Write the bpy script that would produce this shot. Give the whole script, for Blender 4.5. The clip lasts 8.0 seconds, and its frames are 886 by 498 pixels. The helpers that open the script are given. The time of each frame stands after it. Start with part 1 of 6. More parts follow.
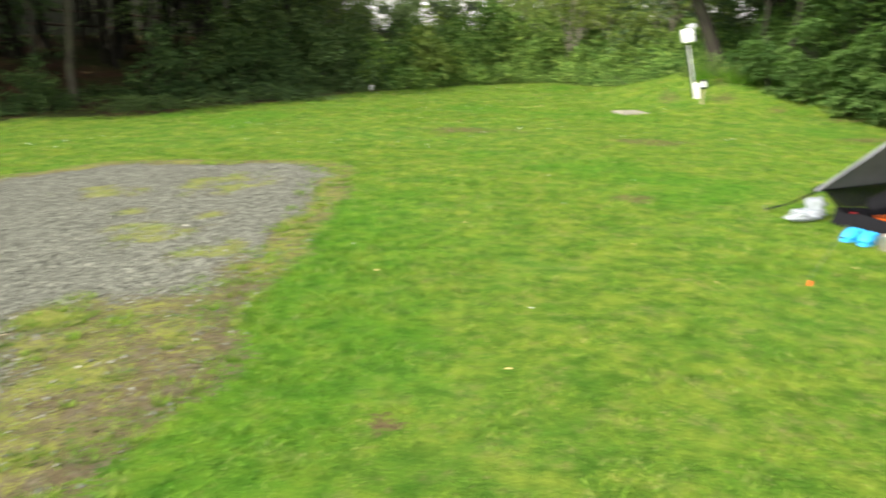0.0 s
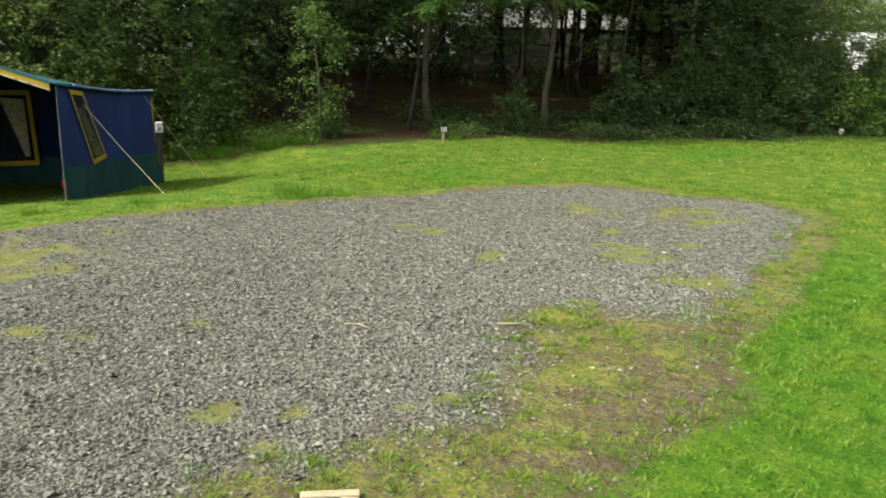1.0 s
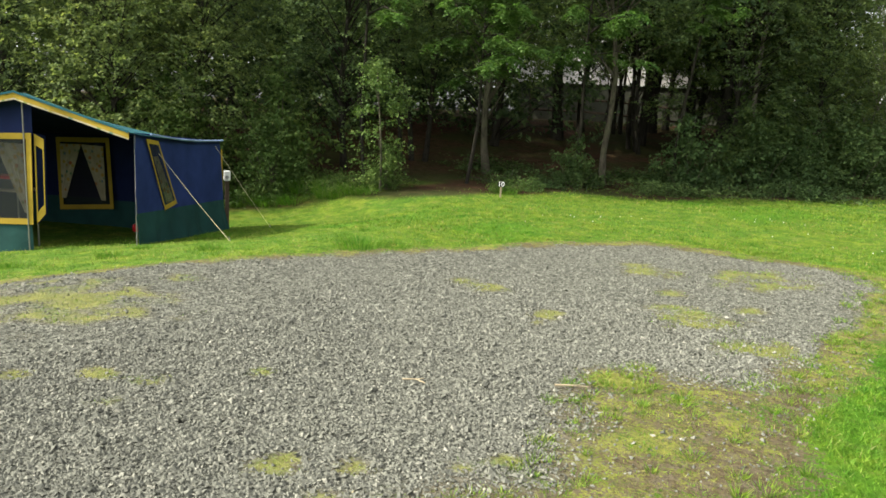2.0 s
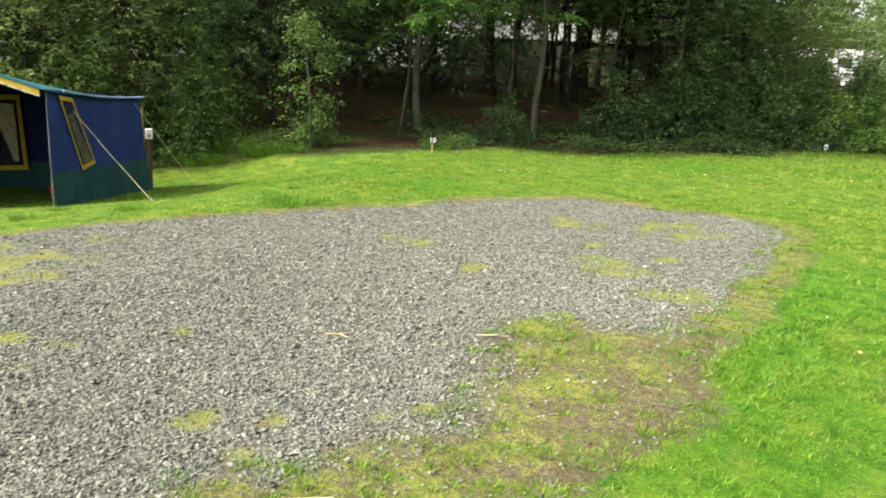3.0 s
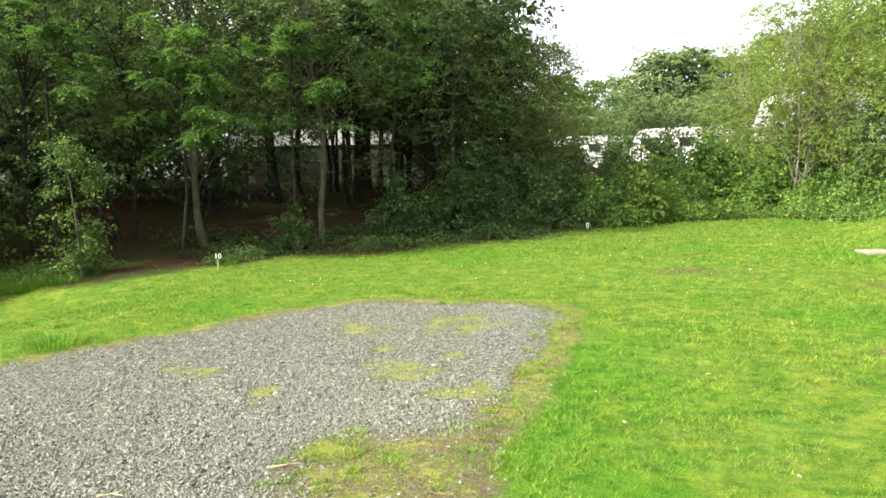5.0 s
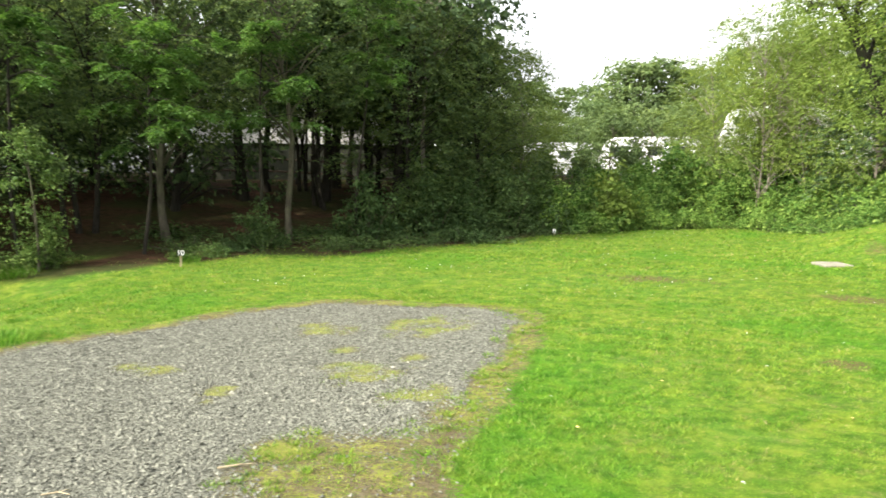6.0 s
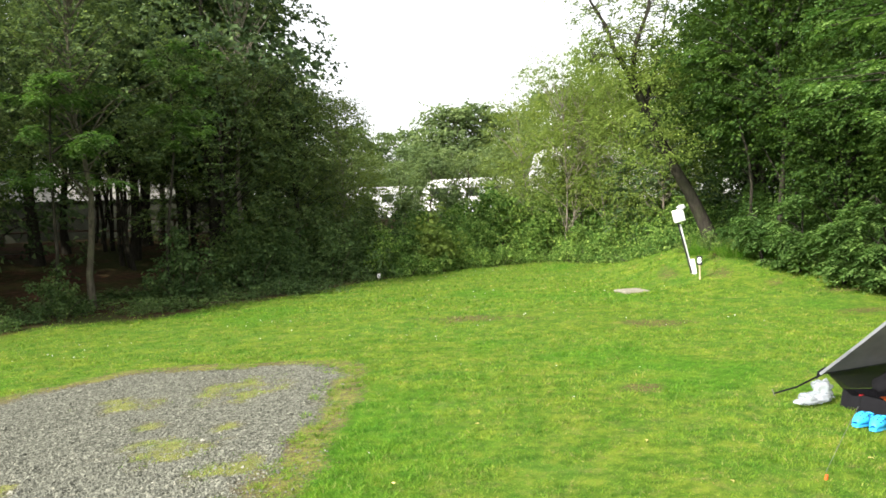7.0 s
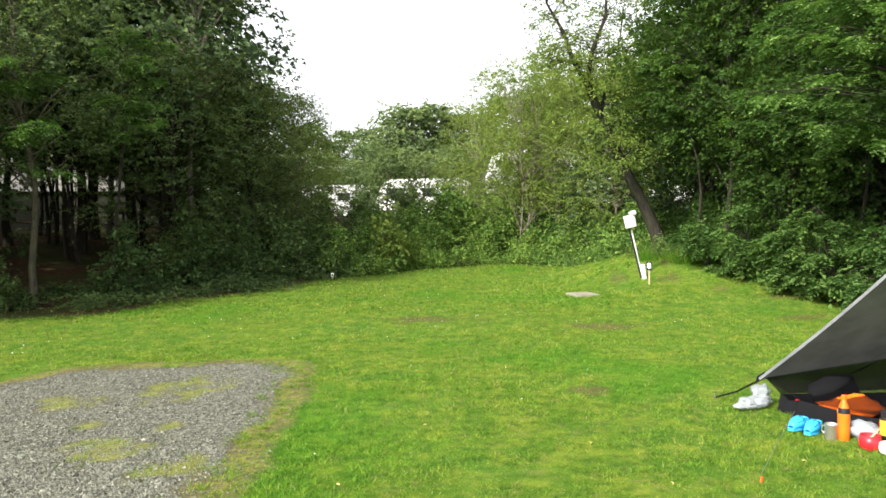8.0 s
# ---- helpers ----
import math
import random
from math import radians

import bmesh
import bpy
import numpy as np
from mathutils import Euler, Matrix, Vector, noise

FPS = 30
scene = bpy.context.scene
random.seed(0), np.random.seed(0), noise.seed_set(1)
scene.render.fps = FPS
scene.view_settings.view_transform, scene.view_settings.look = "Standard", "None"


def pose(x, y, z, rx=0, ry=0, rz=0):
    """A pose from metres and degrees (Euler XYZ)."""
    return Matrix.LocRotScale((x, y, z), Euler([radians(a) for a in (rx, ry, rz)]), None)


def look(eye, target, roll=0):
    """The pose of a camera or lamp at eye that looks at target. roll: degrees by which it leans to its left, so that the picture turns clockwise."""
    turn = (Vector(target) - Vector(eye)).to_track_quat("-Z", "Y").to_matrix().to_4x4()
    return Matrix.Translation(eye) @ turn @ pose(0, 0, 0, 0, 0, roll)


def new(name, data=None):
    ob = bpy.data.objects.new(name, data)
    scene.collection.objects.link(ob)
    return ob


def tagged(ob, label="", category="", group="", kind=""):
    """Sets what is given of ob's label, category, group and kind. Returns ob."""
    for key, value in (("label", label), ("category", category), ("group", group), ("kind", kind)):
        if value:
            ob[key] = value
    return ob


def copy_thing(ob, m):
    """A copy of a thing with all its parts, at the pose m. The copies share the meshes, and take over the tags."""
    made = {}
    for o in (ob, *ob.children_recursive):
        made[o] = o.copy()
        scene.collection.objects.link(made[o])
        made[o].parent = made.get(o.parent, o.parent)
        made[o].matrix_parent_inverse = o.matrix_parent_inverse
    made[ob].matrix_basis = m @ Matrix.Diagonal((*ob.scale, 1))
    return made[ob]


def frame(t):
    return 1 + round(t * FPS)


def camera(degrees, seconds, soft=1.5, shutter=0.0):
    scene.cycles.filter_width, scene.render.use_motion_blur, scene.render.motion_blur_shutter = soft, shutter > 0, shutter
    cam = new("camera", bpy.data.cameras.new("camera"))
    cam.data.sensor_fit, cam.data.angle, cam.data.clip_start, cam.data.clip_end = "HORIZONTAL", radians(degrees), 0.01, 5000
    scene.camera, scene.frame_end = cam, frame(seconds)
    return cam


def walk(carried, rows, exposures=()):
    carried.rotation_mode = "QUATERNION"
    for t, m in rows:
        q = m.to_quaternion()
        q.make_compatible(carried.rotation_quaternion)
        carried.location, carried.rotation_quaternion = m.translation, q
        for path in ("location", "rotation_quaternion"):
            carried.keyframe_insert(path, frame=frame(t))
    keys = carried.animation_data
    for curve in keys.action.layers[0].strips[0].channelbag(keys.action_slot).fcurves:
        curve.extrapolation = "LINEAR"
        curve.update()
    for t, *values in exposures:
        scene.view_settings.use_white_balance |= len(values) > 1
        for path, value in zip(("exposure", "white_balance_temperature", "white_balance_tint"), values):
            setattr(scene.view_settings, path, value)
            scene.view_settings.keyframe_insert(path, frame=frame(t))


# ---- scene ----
# camera and walk
cam = camera(62.0, 8.0, soft=1.6, shutter=0.22)
ROWS = [
    (0.0, 0.024, -0.020, 1.605, 73.95, -0.43, 0.25),
    (0.2, -0.140, -0.080, 1.580, 74.08, -0.75, 11.30),
    (0.5, -0.341, -0.212, 1.606, 74.18, -1.04, 22.23),
    (0.7, -0.435, -0.220, 1.610, 74.95, -1.50, 27.35),
    (1.0, -0.532, -0.265, 1.594, 75.72, -1.99, 32.49),
    (1.5, -0.590, -0.324, 1.643, 79.61, -2.97, 36.80),
    (1.7, -0.585, -0.332, 1.650, 80.12, -3.33, 37.04),
    (2.8, -0.448, -0.317, 1.635, 76.21, -1.40, 34.41),
    (3.0, -0.442, -0.299, 1.641, 76.41, -2.90, 31.96),
    (3.5, -0.406, -0.267, 1.643, 78.06, -1.04, 26.47),
    (4.0, -0.355, -0.236, 1.710, 81.49, -1.05, 20.83),
    (4.5, -0.310, -0.238, 1.767, 83.32, 0.56, 16.95),
    (4.7, -0.274, -0.258, 1.791, 84.18, 1.21, 15.95),
    (5.8, -0.246, -0.297, 1.800, 84.02, 0.92, 15.66),
    (6.0, -0.187, -0.288, 1.805, 84.32, -0.48, 13.69),
    (6.5, -0.091, -0.220, 1.843, 84.09, -0.13, 6.61),
    (7.0, 0.013, -0.214, 1.891, 87.48, 2.43, 0.39),
    (7.5, 0.032, -0.235, 1.895, 87.90, 1.40, -1.20),
    (8.0, 0.055, -0.215, 1.896, 87.41, 1.05, -2.96),
]
EXPOSURES = [(0.0, 0.64), (0.5, 0.44), (1.0, 0.40), (1.5, 0.44), (1.7, 0.52), (2.8, 0.92), (3.5, 0.97), (4.5, 1.07), (6.5, 0.97), (7.0, 0.72), (8.0, 0.57)]
walk(cam, [(t, pose(x, y, z, rx, ry, rz)) for t, x, y, z, rx, ry, rz in ROWS], EXPOSURES)

# sky and sun: bright hazy sky, sun over the wood on the tent's side
SUN_ELEVATION, SUN_TRAVEL = 39.0, (0.75, 0.66)
world = bpy.data.worlds.new("sky")
scene.world = world
world.use_nodes = True
wn, wl = world.node_tree.nodes, world.node_tree.links
sky = wn.new("ShaderNodeTexSky")
sky.sky_type, sky.sun_disc = "NISHITA", False
sky.sun_elevation = radians(SUN_ELEVATION)
sky.sun_rotation = math.atan2(-SUN_TRAVEL[0], -SUN_TRAVEL[1])
sky.air_density, sky.dust_density, sky.ozone_density = 1.0, 4.0, 1.0
haze = wn.new("ShaderNodeHueSaturation")
haze.inputs["Saturation"].default_value = 0.12
wl.new(sky.outputs[0], haze.inputs["Color"])
wl.new(haze.outputs[0], wn["Background"].inputs["Color"])
wn["Background"].inputs["Strength"].default_value = 0.31
sun_data = bpy.data.lights.new("sun", "SUN")
sun_data.energy, sun_data.angle, sun_data.color = 5.0, radians(0.8), (1.0, 0.94, 0.80)
sun = new("sun", sun_data)
_h = math.hypot(*SUN_TRAVEL)
_c = math.cos(radians(SUN_ELEVATION))
sun.matrix_world = look((0, 0, 30), Vector((0, 0, 30)) + Vector((SUN_TRAVEL[0] / _h * _c, SUN_TRAVEL[1] / _h * _c, -math.sin(radians(SUN_ELEVATION)))))


# ---- materials ----
class Nodes:
    """A short way to write a node material."""

    def __init__(self, name):
        self.mat = bpy.data.materials.new(name)
        self.mat.use_nodes = True
        self.tree = self.mat.node_tree
        self.n, self.l = self.tree.nodes, self.tree.links
        self.bsdf = self.n["Principled BSDF"]
        self.bsdf.inputs["Specular IOR Level"].default_value = 0.3

    def put(self, node, key, value):
        if value is None:
            return
        socket = node.inputs[key]
        if isinstance(value, bpy.types.NodeSocket):
            self.l.new(value, socket)
        else:
            if isinstance(value, tuple) and len(value) == 3 and socket.type == "RGBA":
                value = (*value, 1.0)
            socket.default_value = value

    def coord(self, kind="Object"):
        return self.n.new("ShaderNodeTexCoord").outputs[kind]

    def noise(self, scale, detail=4.0, rough=0.55, vector=None, warp=0.0):
        node = self.n.new("ShaderNodeTexNoise")
        self.put(node, "Vector", vector if vector is not None else self.coord())
        self.put(node, "Scale", scale), self.put(node, "Detail", detail), self.put(node, "Roughness", rough), self.put(node, "Distortion", warp)
        return node.outputs["Fac"]

    def voronoi(self, scale, out="Distance", feature="F1"):
        node = self.n.new("ShaderNodeTexVoronoi")
        node.feature = feature
        self.put(node, "Vector", self.coord()), self.put(node, "Scale", scale)
        return node.outputs[out]

    def ramp(self, fac, *stops):
        node = self.n.new("ShaderNodeValToRGB")
        self.put(node, "Fac", fac)
        els = node.color_ramp.elements
        for i, (p, c) in enumerate(stops):
            e = els[i] if i < 2 else els.new(p)
            e.position, e.color = p, (*c, 1.0) if isinstance(c, tuple) else (c, c, c, 1.0)
        return node.outputs["Color"]

    def mix(self, fac, a, b, kind="MIX"):
        node = self.n.new("ShaderNodeMix")
        node.data_type, node.blend_type = "RGBA", kind
        self.put(node, 0, fac), self.put(node, 6, a), self.put(node, 7, b)
        return node.outputs[2]

    def math(self, op, a, b=None, clamp=False):
        node = self.n.new("ShaderNodeMath")
        node.operation, node.use_clamp = op, clamp
        self.put(node, 0, a), self.put(node, 1, b)
        return node.outputs[0]

    def attribute(self, name):
        node = self.n.new("ShaderNodeAttribute")
        node.attribute_name = name
        return node.outputs["Fac"]

    def island(self):
        return self.n.new("ShaderNodeNewGeometry").outputs["Random Per Island"]

    def each(self):
        return self.n.new("ShaderNodeObjectInfo").outputs["Random"]

    def bump(self, height, strength=0.4, distance=0.01):
        node = self.n.new("ShaderNodeBump")
        self.put(node, "Height", height), self.put(node, "Strength", strength), self.put(node, "Distance", distance)
        self.l.new(node.outputs[0], self.bsdf.inputs["Normal"])

    def done(self, color=None, rough=0.8, metal=0.0, **more):
        self.put(self.bsdf, "Base Color", color), self.put(self.bsdf, "Roughness", rough), self.put(self.bsdf, "Metallic", metal)
        for key, value in more.items():
            self.put(self.bsdf, key.replace("_", " "), value)
        return self.mat


def leaf_material(name, dark, mid, light, through_light=0.35, glow=(1.15, 1.2, 0.55)):
    """Leaves: colour varied leaf by leaf and tree by tree, light shining through."""
    m = Nodes(name)
    col = m.ramp(m.island(), (0.0, dark), (0.55, mid), (1.0, light))
    tone = m.ramp(m.each(), (0.0, (0.8, 0.85, 0.85)), (1.0, (1.15, 1.1, 1.0)))
    col = m.mix(1.0, col, tone, "MULTIPLY")
    patch = m.ramp(m.noise(0.7, 2.0), (0.35, (0.75, 0.8, 0.8)), (0.7, (1.15, 1.12, 1.0)))
    col = m.mix(1.0, col, patch, "MULTIPLY")
    m.done(col, 0.62, Specular_IOR_Level=0.09)
    t = m.n.new("ShaderNodeBsdfTranslucent")
    warm = m.mix(1.0, col, glow, "MULTIPLY")
    m.put(t, "Color", warm)
    mixer = m.n.new("ShaderNodeMixShader")
    mixer.inputs[0].default_value = through_light
    m.l.new(m.bsdf.outputs[0], mixer.inputs[1]), m.l.new(t.outputs[0], mixer.inputs[2])
    m.l.new(mixer.outputs[0], m.n["Material Output"].inputs["Surface"])
    return m.mat


def bark_material(name, a, b, pale=None):
    m = Nodes(name)
    co = m.n.new("ShaderNodeMapping")
    m.put(co, "Vector", m.coord())
    co.inputs["Scale"].default_value = (1, 1, 0.25)
    f = m.noise(14, 6, 0.65, co.outputs[0], 0.6)
    col = m.ramp(f, (0.3, a), (0.7, b))
    green = m.ramp(m.noise(2.2, 3), (0.5, 0.0), (0.75, 0.6))
    col = m.mix(green, col, pale or (0.07, 0.09, 0.035))
    m.bump(f, 0.8, 0.02)
    return m.done(col, 0.9, Specular_IOR_Level=0.06)


def plain(name, color, rough=0.6, metal=0.0, vary=0.25, scale=8.0, relief=0.15, **more):
    """Paint, plastic or cloth with soiling at two scales."""
    m = Nodes(name)
    f = m.noise(scale, 5, 0.6)
    g = m.noise(scale * 9, 3, 0.6)
    lo = tuple(c * (1 - vary) for c in color)
    hi = tuple(min(1.0, c * (1 + vary * 0.5)) for c in color)
    col = m.mix(0.5, m.ramp(f, (0.3, lo), (0.7, hi)), m.ramp(g, (0.3, lo), (0.7, hi)))
    if relief:
        m.bump(g, relief, 0.004)
    return m.done(col, rough, metal, **more)


def ground_material():
    m = Nodes("meadow_ground")
    gravel, bare, moss, litter = (m.attribute(k) for k in ("gravel", "bare", "moss", "litter"))
    dirt = m.attribute("dirt")
    fine, mid, wide = m.noise(55, 5, 0.7), m.noise(6, 5, 0.6), m.noise(0.55, 4, 0.6)
    blotch, fleck = m.noise(2.3, 6, 0.68), m.noise(13, 4, 0.65)
    grass = m.mix(m.ramp(fine, (0.3, 0.0), (0.7, 1.0)), (0.032, 0.070, 0.008), (0.096, 0.160, 0.016))
    grass = m.mix(m.ramp(mid, (0.45, 0.0), (0.72, 0.5)), grass, (0.140, 0.178, 0.022))
    grass = m.mix(m.ramp(wide, (0.42, 0.0), (0.62, 0.5)), grass, (0.050, 0.122, 0.017))
    grass = m.mix(m.ramp(blotch, (0.50, 0.0), (0.64, 0.5)), grass, (0.165, 0.196, 0.026))
    grass = m.mix(m.ramp(blotch, (0.36, 0.55), (0.48, 0.0)), grass, (0.038, 0.100, 0.010))
    grass = m.mix(m.ramp(fleck, (0.62, 0.0), (0.70, 0.5)), grass, (0.17, 0.14, 0.055))
    pebble = m.ramp(m.voronoi(60, "Color"), (0.0, (0.06, 0.052, 0.038)), (1.0, (0.19, 0.165, 0.118)))
    soil = m.mix(m.ramp(fine, (0.3, 0.0), (0.7, 1.0)), (0.054, 0.042, 0.023), (0.128, 0.102, 0.056))
    soil = m.mix(m.ramp(m.noise(11, 4), (0.45, 0.0), (0.6, 0.5)), soil, pebble)
    soil = m.mix(m.ramp(m.noise(26, 5, 0.7), (0.36, 0.75), (0.5, 0.0)), soil, (0.034, 0.028, 0.018))
    mossy = m.mix(m.ramp(mid, (0.35, 0.0), (0.65, 1.0)), (0.102, 0.128, 0.020), (0.195, 0.202, 0.040))
    mossy = m.mix(m.ramp(fine, (0.46, 0.0), (0.62, 0.75)), mossy, (0.125, 0.10, 0.055))
    stone = m.ramp(m.voronoi(42, "Color"), (0.0, (0.030, 0.031, 0.025)), (0.55, (0.105, 0.107, 0.086)), (1.0, (0.23, 0.23, 0.185)))
    leaf = m.mix(m.ramp(mid, (0.35, 0.0), (0.65, 1.0)), (0.028, 0.017, 0.010), (0.068, 0.036, 0.021))
    leaf = m.mix(m.ramp(wide, (0.42, 0.0), (0.60, 0.6)), leaf, (0.024, 0.045, 0.011))
    thatch = m.mix(m.ramp(fine, (0.3, 0.0), (0.7, 1.0)), (0.10, 0.082, 0.03), (0.24, 0.19, 0.085))
    grass = m.mix(m.ramp(m.noise(4.4, 6, 0.75), (0.52, 0.0), (0.68, 0.42)), grass, thatch)
    ragged = m.math("ADD", m.math("MULTIPLY", m.math("SUBTRACT", m.noise(17, 5, 0.7), 0.5), 3.2), m.math("MULTIPLY", m.math("SUBTRACT", m.noise(60, 3, 0.6), 0.5), 2.8))

    def torn(share):
        """A share of cover with torn edges."""
        mid_part = m.math("MULTIPLY", m.math("MULTIPLY", share, m.math("SUBTRACT", 1.0, share)), 4.0)
        return m.ramp(m.math("ADD", share, m.math("MULTIPLY", ragged, mid_part), True), (0.34, 0.0), (0.62, 1.0))
    moss, bare, dirt = torn(moss), torn(bare), torn(dirt)
    earth = m.mix(m.ramp(fine, (0.3, 0.0), (0.7, 1.0)), (0.045, 0.033, 0.017), (0.125, 0.096, 0.046))
    grass = m.mix(m.math("MULTIPLY", m.attribute("lush"), 0.6), grass, m.mix(m.ramp(fine, (0.3, 0.0), (0.7, 1.0)), (0.022, 0.085, 0.005), (0.06, 0.17, 0.009)))
    clump = m.ramp(m.noise(7.5, 4, 0.6), (0.36, (0.66, 0.76, 0.7)), (0.5, (1.0, 1.0, 1.0)), (0.66, (1.16, 1.10, 1.05)))
    grass = m.mix(1.0, grass, clump, "MULTIPLY")
    col = m.mix(litter, grass, leaf)
    col = m.mix(bare, col, soil)
    col = m.mix(dirt, col, earth)
    col = m.mix(moss, col, mossy)
    col = m.mix(gravel, col, stone)
    m.bump(m.math("ADD", fine, m.math("MULTIPLY", m.voronoi(42), gravel)), 0.7, 0.03)
    return m.done(col, 0.95, Specular_IOR_Level=0.04)


def stone_material():
    m = Nodes("crushed_stone")
    r = m.island()
    col = m.ramp(r, (0.0, (0.034, 0.036, 0.030)), (0.42, (0.098, 0.101, 0.080)), (0.85, (0.172, 0.174, 0.138)), (0.993, (0.225, 0.22, 0.175)), (1.0, (0.36, 0.345, 0.28)))
    col = m.mix(0.35, col, m.ramp(m.noise(90, 4), (0.3, (0.062, 0.062, 0.05)), (0.7, (0.24, 0.24, 0.2))))
    return m.done(col, 0.85, Specular_IOR_Level=0.08)


def blade_material():
    m = Nodes("grass_blades")
    r = m.island()
    col = m.ramp(r, (0.0, (0.064, 0.136, 0.011)), (0.5, (0.130, 0.232, 0.019)), (0.86, (0.188, 0.272, 0.030)), (1.0, (0.29, 0.25, 0.10)))
    blotch = m.ramp(m.noise(2.3, 6, 0.68), (0.37, (0.60, 0.80, 0.6)), (0.47, (0.97, 0.99, 0.96)), (0.53, (1.0, 1.0, 1.0)), (0.64, (1.24, 1.08, 1.05)))
    col = m.mix(1.0, col, blotch, "MULTIPLY")
    worn = m.ramp(m.noise(4.4, 6, 0.75), (0.52, (1.0, 1.0, 1.0)), (0.68, (1.2, 0.93, 1.35)))
    col = m.mix(1.0, col, worn, "MULTIPLY")
    clump = m.ramp(m.noise(7.5, 4, 0.6), (0.36, (0.66, 0.76, 0.7)), (0.5, (1.0, 1.0, 1.0)), (0.66, (1.16, 1.10, 1.05)))
    col = m.mix(1.0, col, clump, "MULTIPLY")
    lush = m.mix(1.0, col, (0.58, 0.90, 0.65), "MULTIPLY")
    col = m.mix(m.math("MULTIPLY", m.attribute("lush"), 0.8), col, lush)
    m.done(col, 0.6, Specular_IOR_Level=0.15)
    t = m.n.new("ShaderNodeBsdfTranslucent")
    m.put(t, "Color", col)
    mixer = m.n.new("ShaderNodeMixShader")
    mixer.inputs[0].default_value = 0.35
    m.l.new(m.bsdf.outputs[0], mixer.inputs[1]), m.l.new(t.outputs[0], mixer.inputs[2])
    m.l.new(mixer.outputs[0], m.n["Material Output"].inputs["Surface"])
    return m.mat


GROUND, STONE, BLADE = ground_material(), stone_material(), blade_material()
LEAF_WOOD = leaf_material("woodland_leaves", (0.066, 0.100, 0.044), (0.115, 0.165, 0.066), (0.205, 0.260, 0.098), 0.5, (1.1, 1.1, 0.7))
# woodland leaves darkened: the shade inside the wood is in their colour
LEAF_SHADED = leaf_material("shaded_woodland_leaves", (0.034, 0.060, 0.028), (0.060, 0.096, 0.042), (0.105, 0.150, 0.066), 0.3, (1.05, 1.1, 0.75))
LEAF_NETTLE = leaf_material("nettle_leaves", (0.040, 0.072, 0.026), (0.072, 0.118, 0.040), (0.115, 0.165, 0.055), 0.25, (1.0, 1.1, 0.6))
LEAF_ELDER = leaf_material("elder_leaves", (0.060, 0.105, 0.030), (0.102, 0.160, 0.045), (0.172, 0.230, 0.066), 0.3, (1.0, 1.1, 0.7))
LEAF_HEDGE = leaf_material("bramble_leaves", (0.045, 0.100, 0.024), (0.120, 0.220, 0.048), (0.270, 0.370, 0.098), 0.35, (1.1, 1.15, 0.65))
LEAF_LIGHT = leaf_material("birch_leaves", (0.098, 0.145, 0.032), (0.150, 0.208, 0.046), (0.220, 0.278, 0.066), 0.35, (1.1, 1.12, 0.7))
LEAF_ASH = leaf_material("ash_leaves", (0.022, 0.050, 0.012), (0.039, 0.080, 0.017), (0.070, 0.122, 0.024))
# paler and bluer, with distance haze mixed into the leaf colour
LEAF_FAR = leaf_material("far_leaves", (0.075, 0.115, 0.052), (0.13, 0.185, 0.08), (0.195, 0.25, 0.115))
# brighter than the ash crowns: sunlight on outer sprays put into the colour
LEAF_BOUGH_LIT = leaf_material("lit_feathered_leaves", (0.052, 0.110, 0.030), (0.095, 0.172, 0.048), (0.150, 0.232, 0.075), 0.45, (0.95, 1.1, 0.6))
BARK = bark_material("grey_bark", (0.04, 0.036, 0.025), (0.12, 0.108, 0.078), (0.10, 0.12, 0.05))
BARK_BIRCH = bark_material("pale_bark", (0.08, 0.066, 0.05), (0.30, 0.27, 0.22), (0.12, 0.10, 0.06))
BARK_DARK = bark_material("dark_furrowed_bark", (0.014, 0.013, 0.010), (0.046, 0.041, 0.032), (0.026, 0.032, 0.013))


# ---- mesh building ----
def tri_mesh(name, verts, tris, material, smooth=False):
    """A mesh from arrays of corners and triangles."""
    me = bpy.data.meshes.new(name)
    verts, tris = np.ascontiguousarray(verts, dtype=np.float32), np.ascontiguousarray(tris, dtype=np.int32)
    me.vertices.add(len(verts))
    me.vertices.foreach_set("co", verts.ravel())
    me.loops.add(tris.size)
    me.loops.foreach_set("vertex_index", tris.ravel())
    me.polygons.add(len(tris))
    me.polygons.foreach_set("loop_start", np.arange(0, tris.size, 3, dtype=np.int32))
    me.polygons.foreach_set("use_smooth", np.full(len(tris), smooth))
    me.update(calc_edges=True)
    if material:
        me.materials.append(material)
    return me


def part(name, data, material, parent, label="", smooth=False):
    """Links a bmesh or mesh as one mesh object under a thing or a part."""
    if isinstance(data, bmesh.types.BMesh):
        me = bpy.data.meshes.new(name)
        data.to_mesh(me)
        data.free()
        me.materials.append(material)
        if smooth:
            me.polygons.foreach_set("use_smooth", np.full(len(me.polygons), True))
    else:
        me = data
    ob = new(name, me)
    ob.parent = parent
    if label:
        tagged(ob, label)
    return ob


def thing(name, m, label, category, group="", kind=""):
    ob = new(name)
    ob.empty_display_size = 0.1
    ob.matrix_basis = m
    return tagged(ob, label, category, group, kind)


def inside(poly, x, y):
    poly = np.asarray(poly)
    r = np.zeros(np.shape(x), bool)
    for (x0, y0), (x1, y1) in zip(poly, np.roll(poly, -1, 0)):
        cross = ((y0 > y) != (y1 > y)) & (x < (x1 - x0) * (y - y0) / (y1 - y0 + 1e-12) + x0)
        r ^= cross
    return r


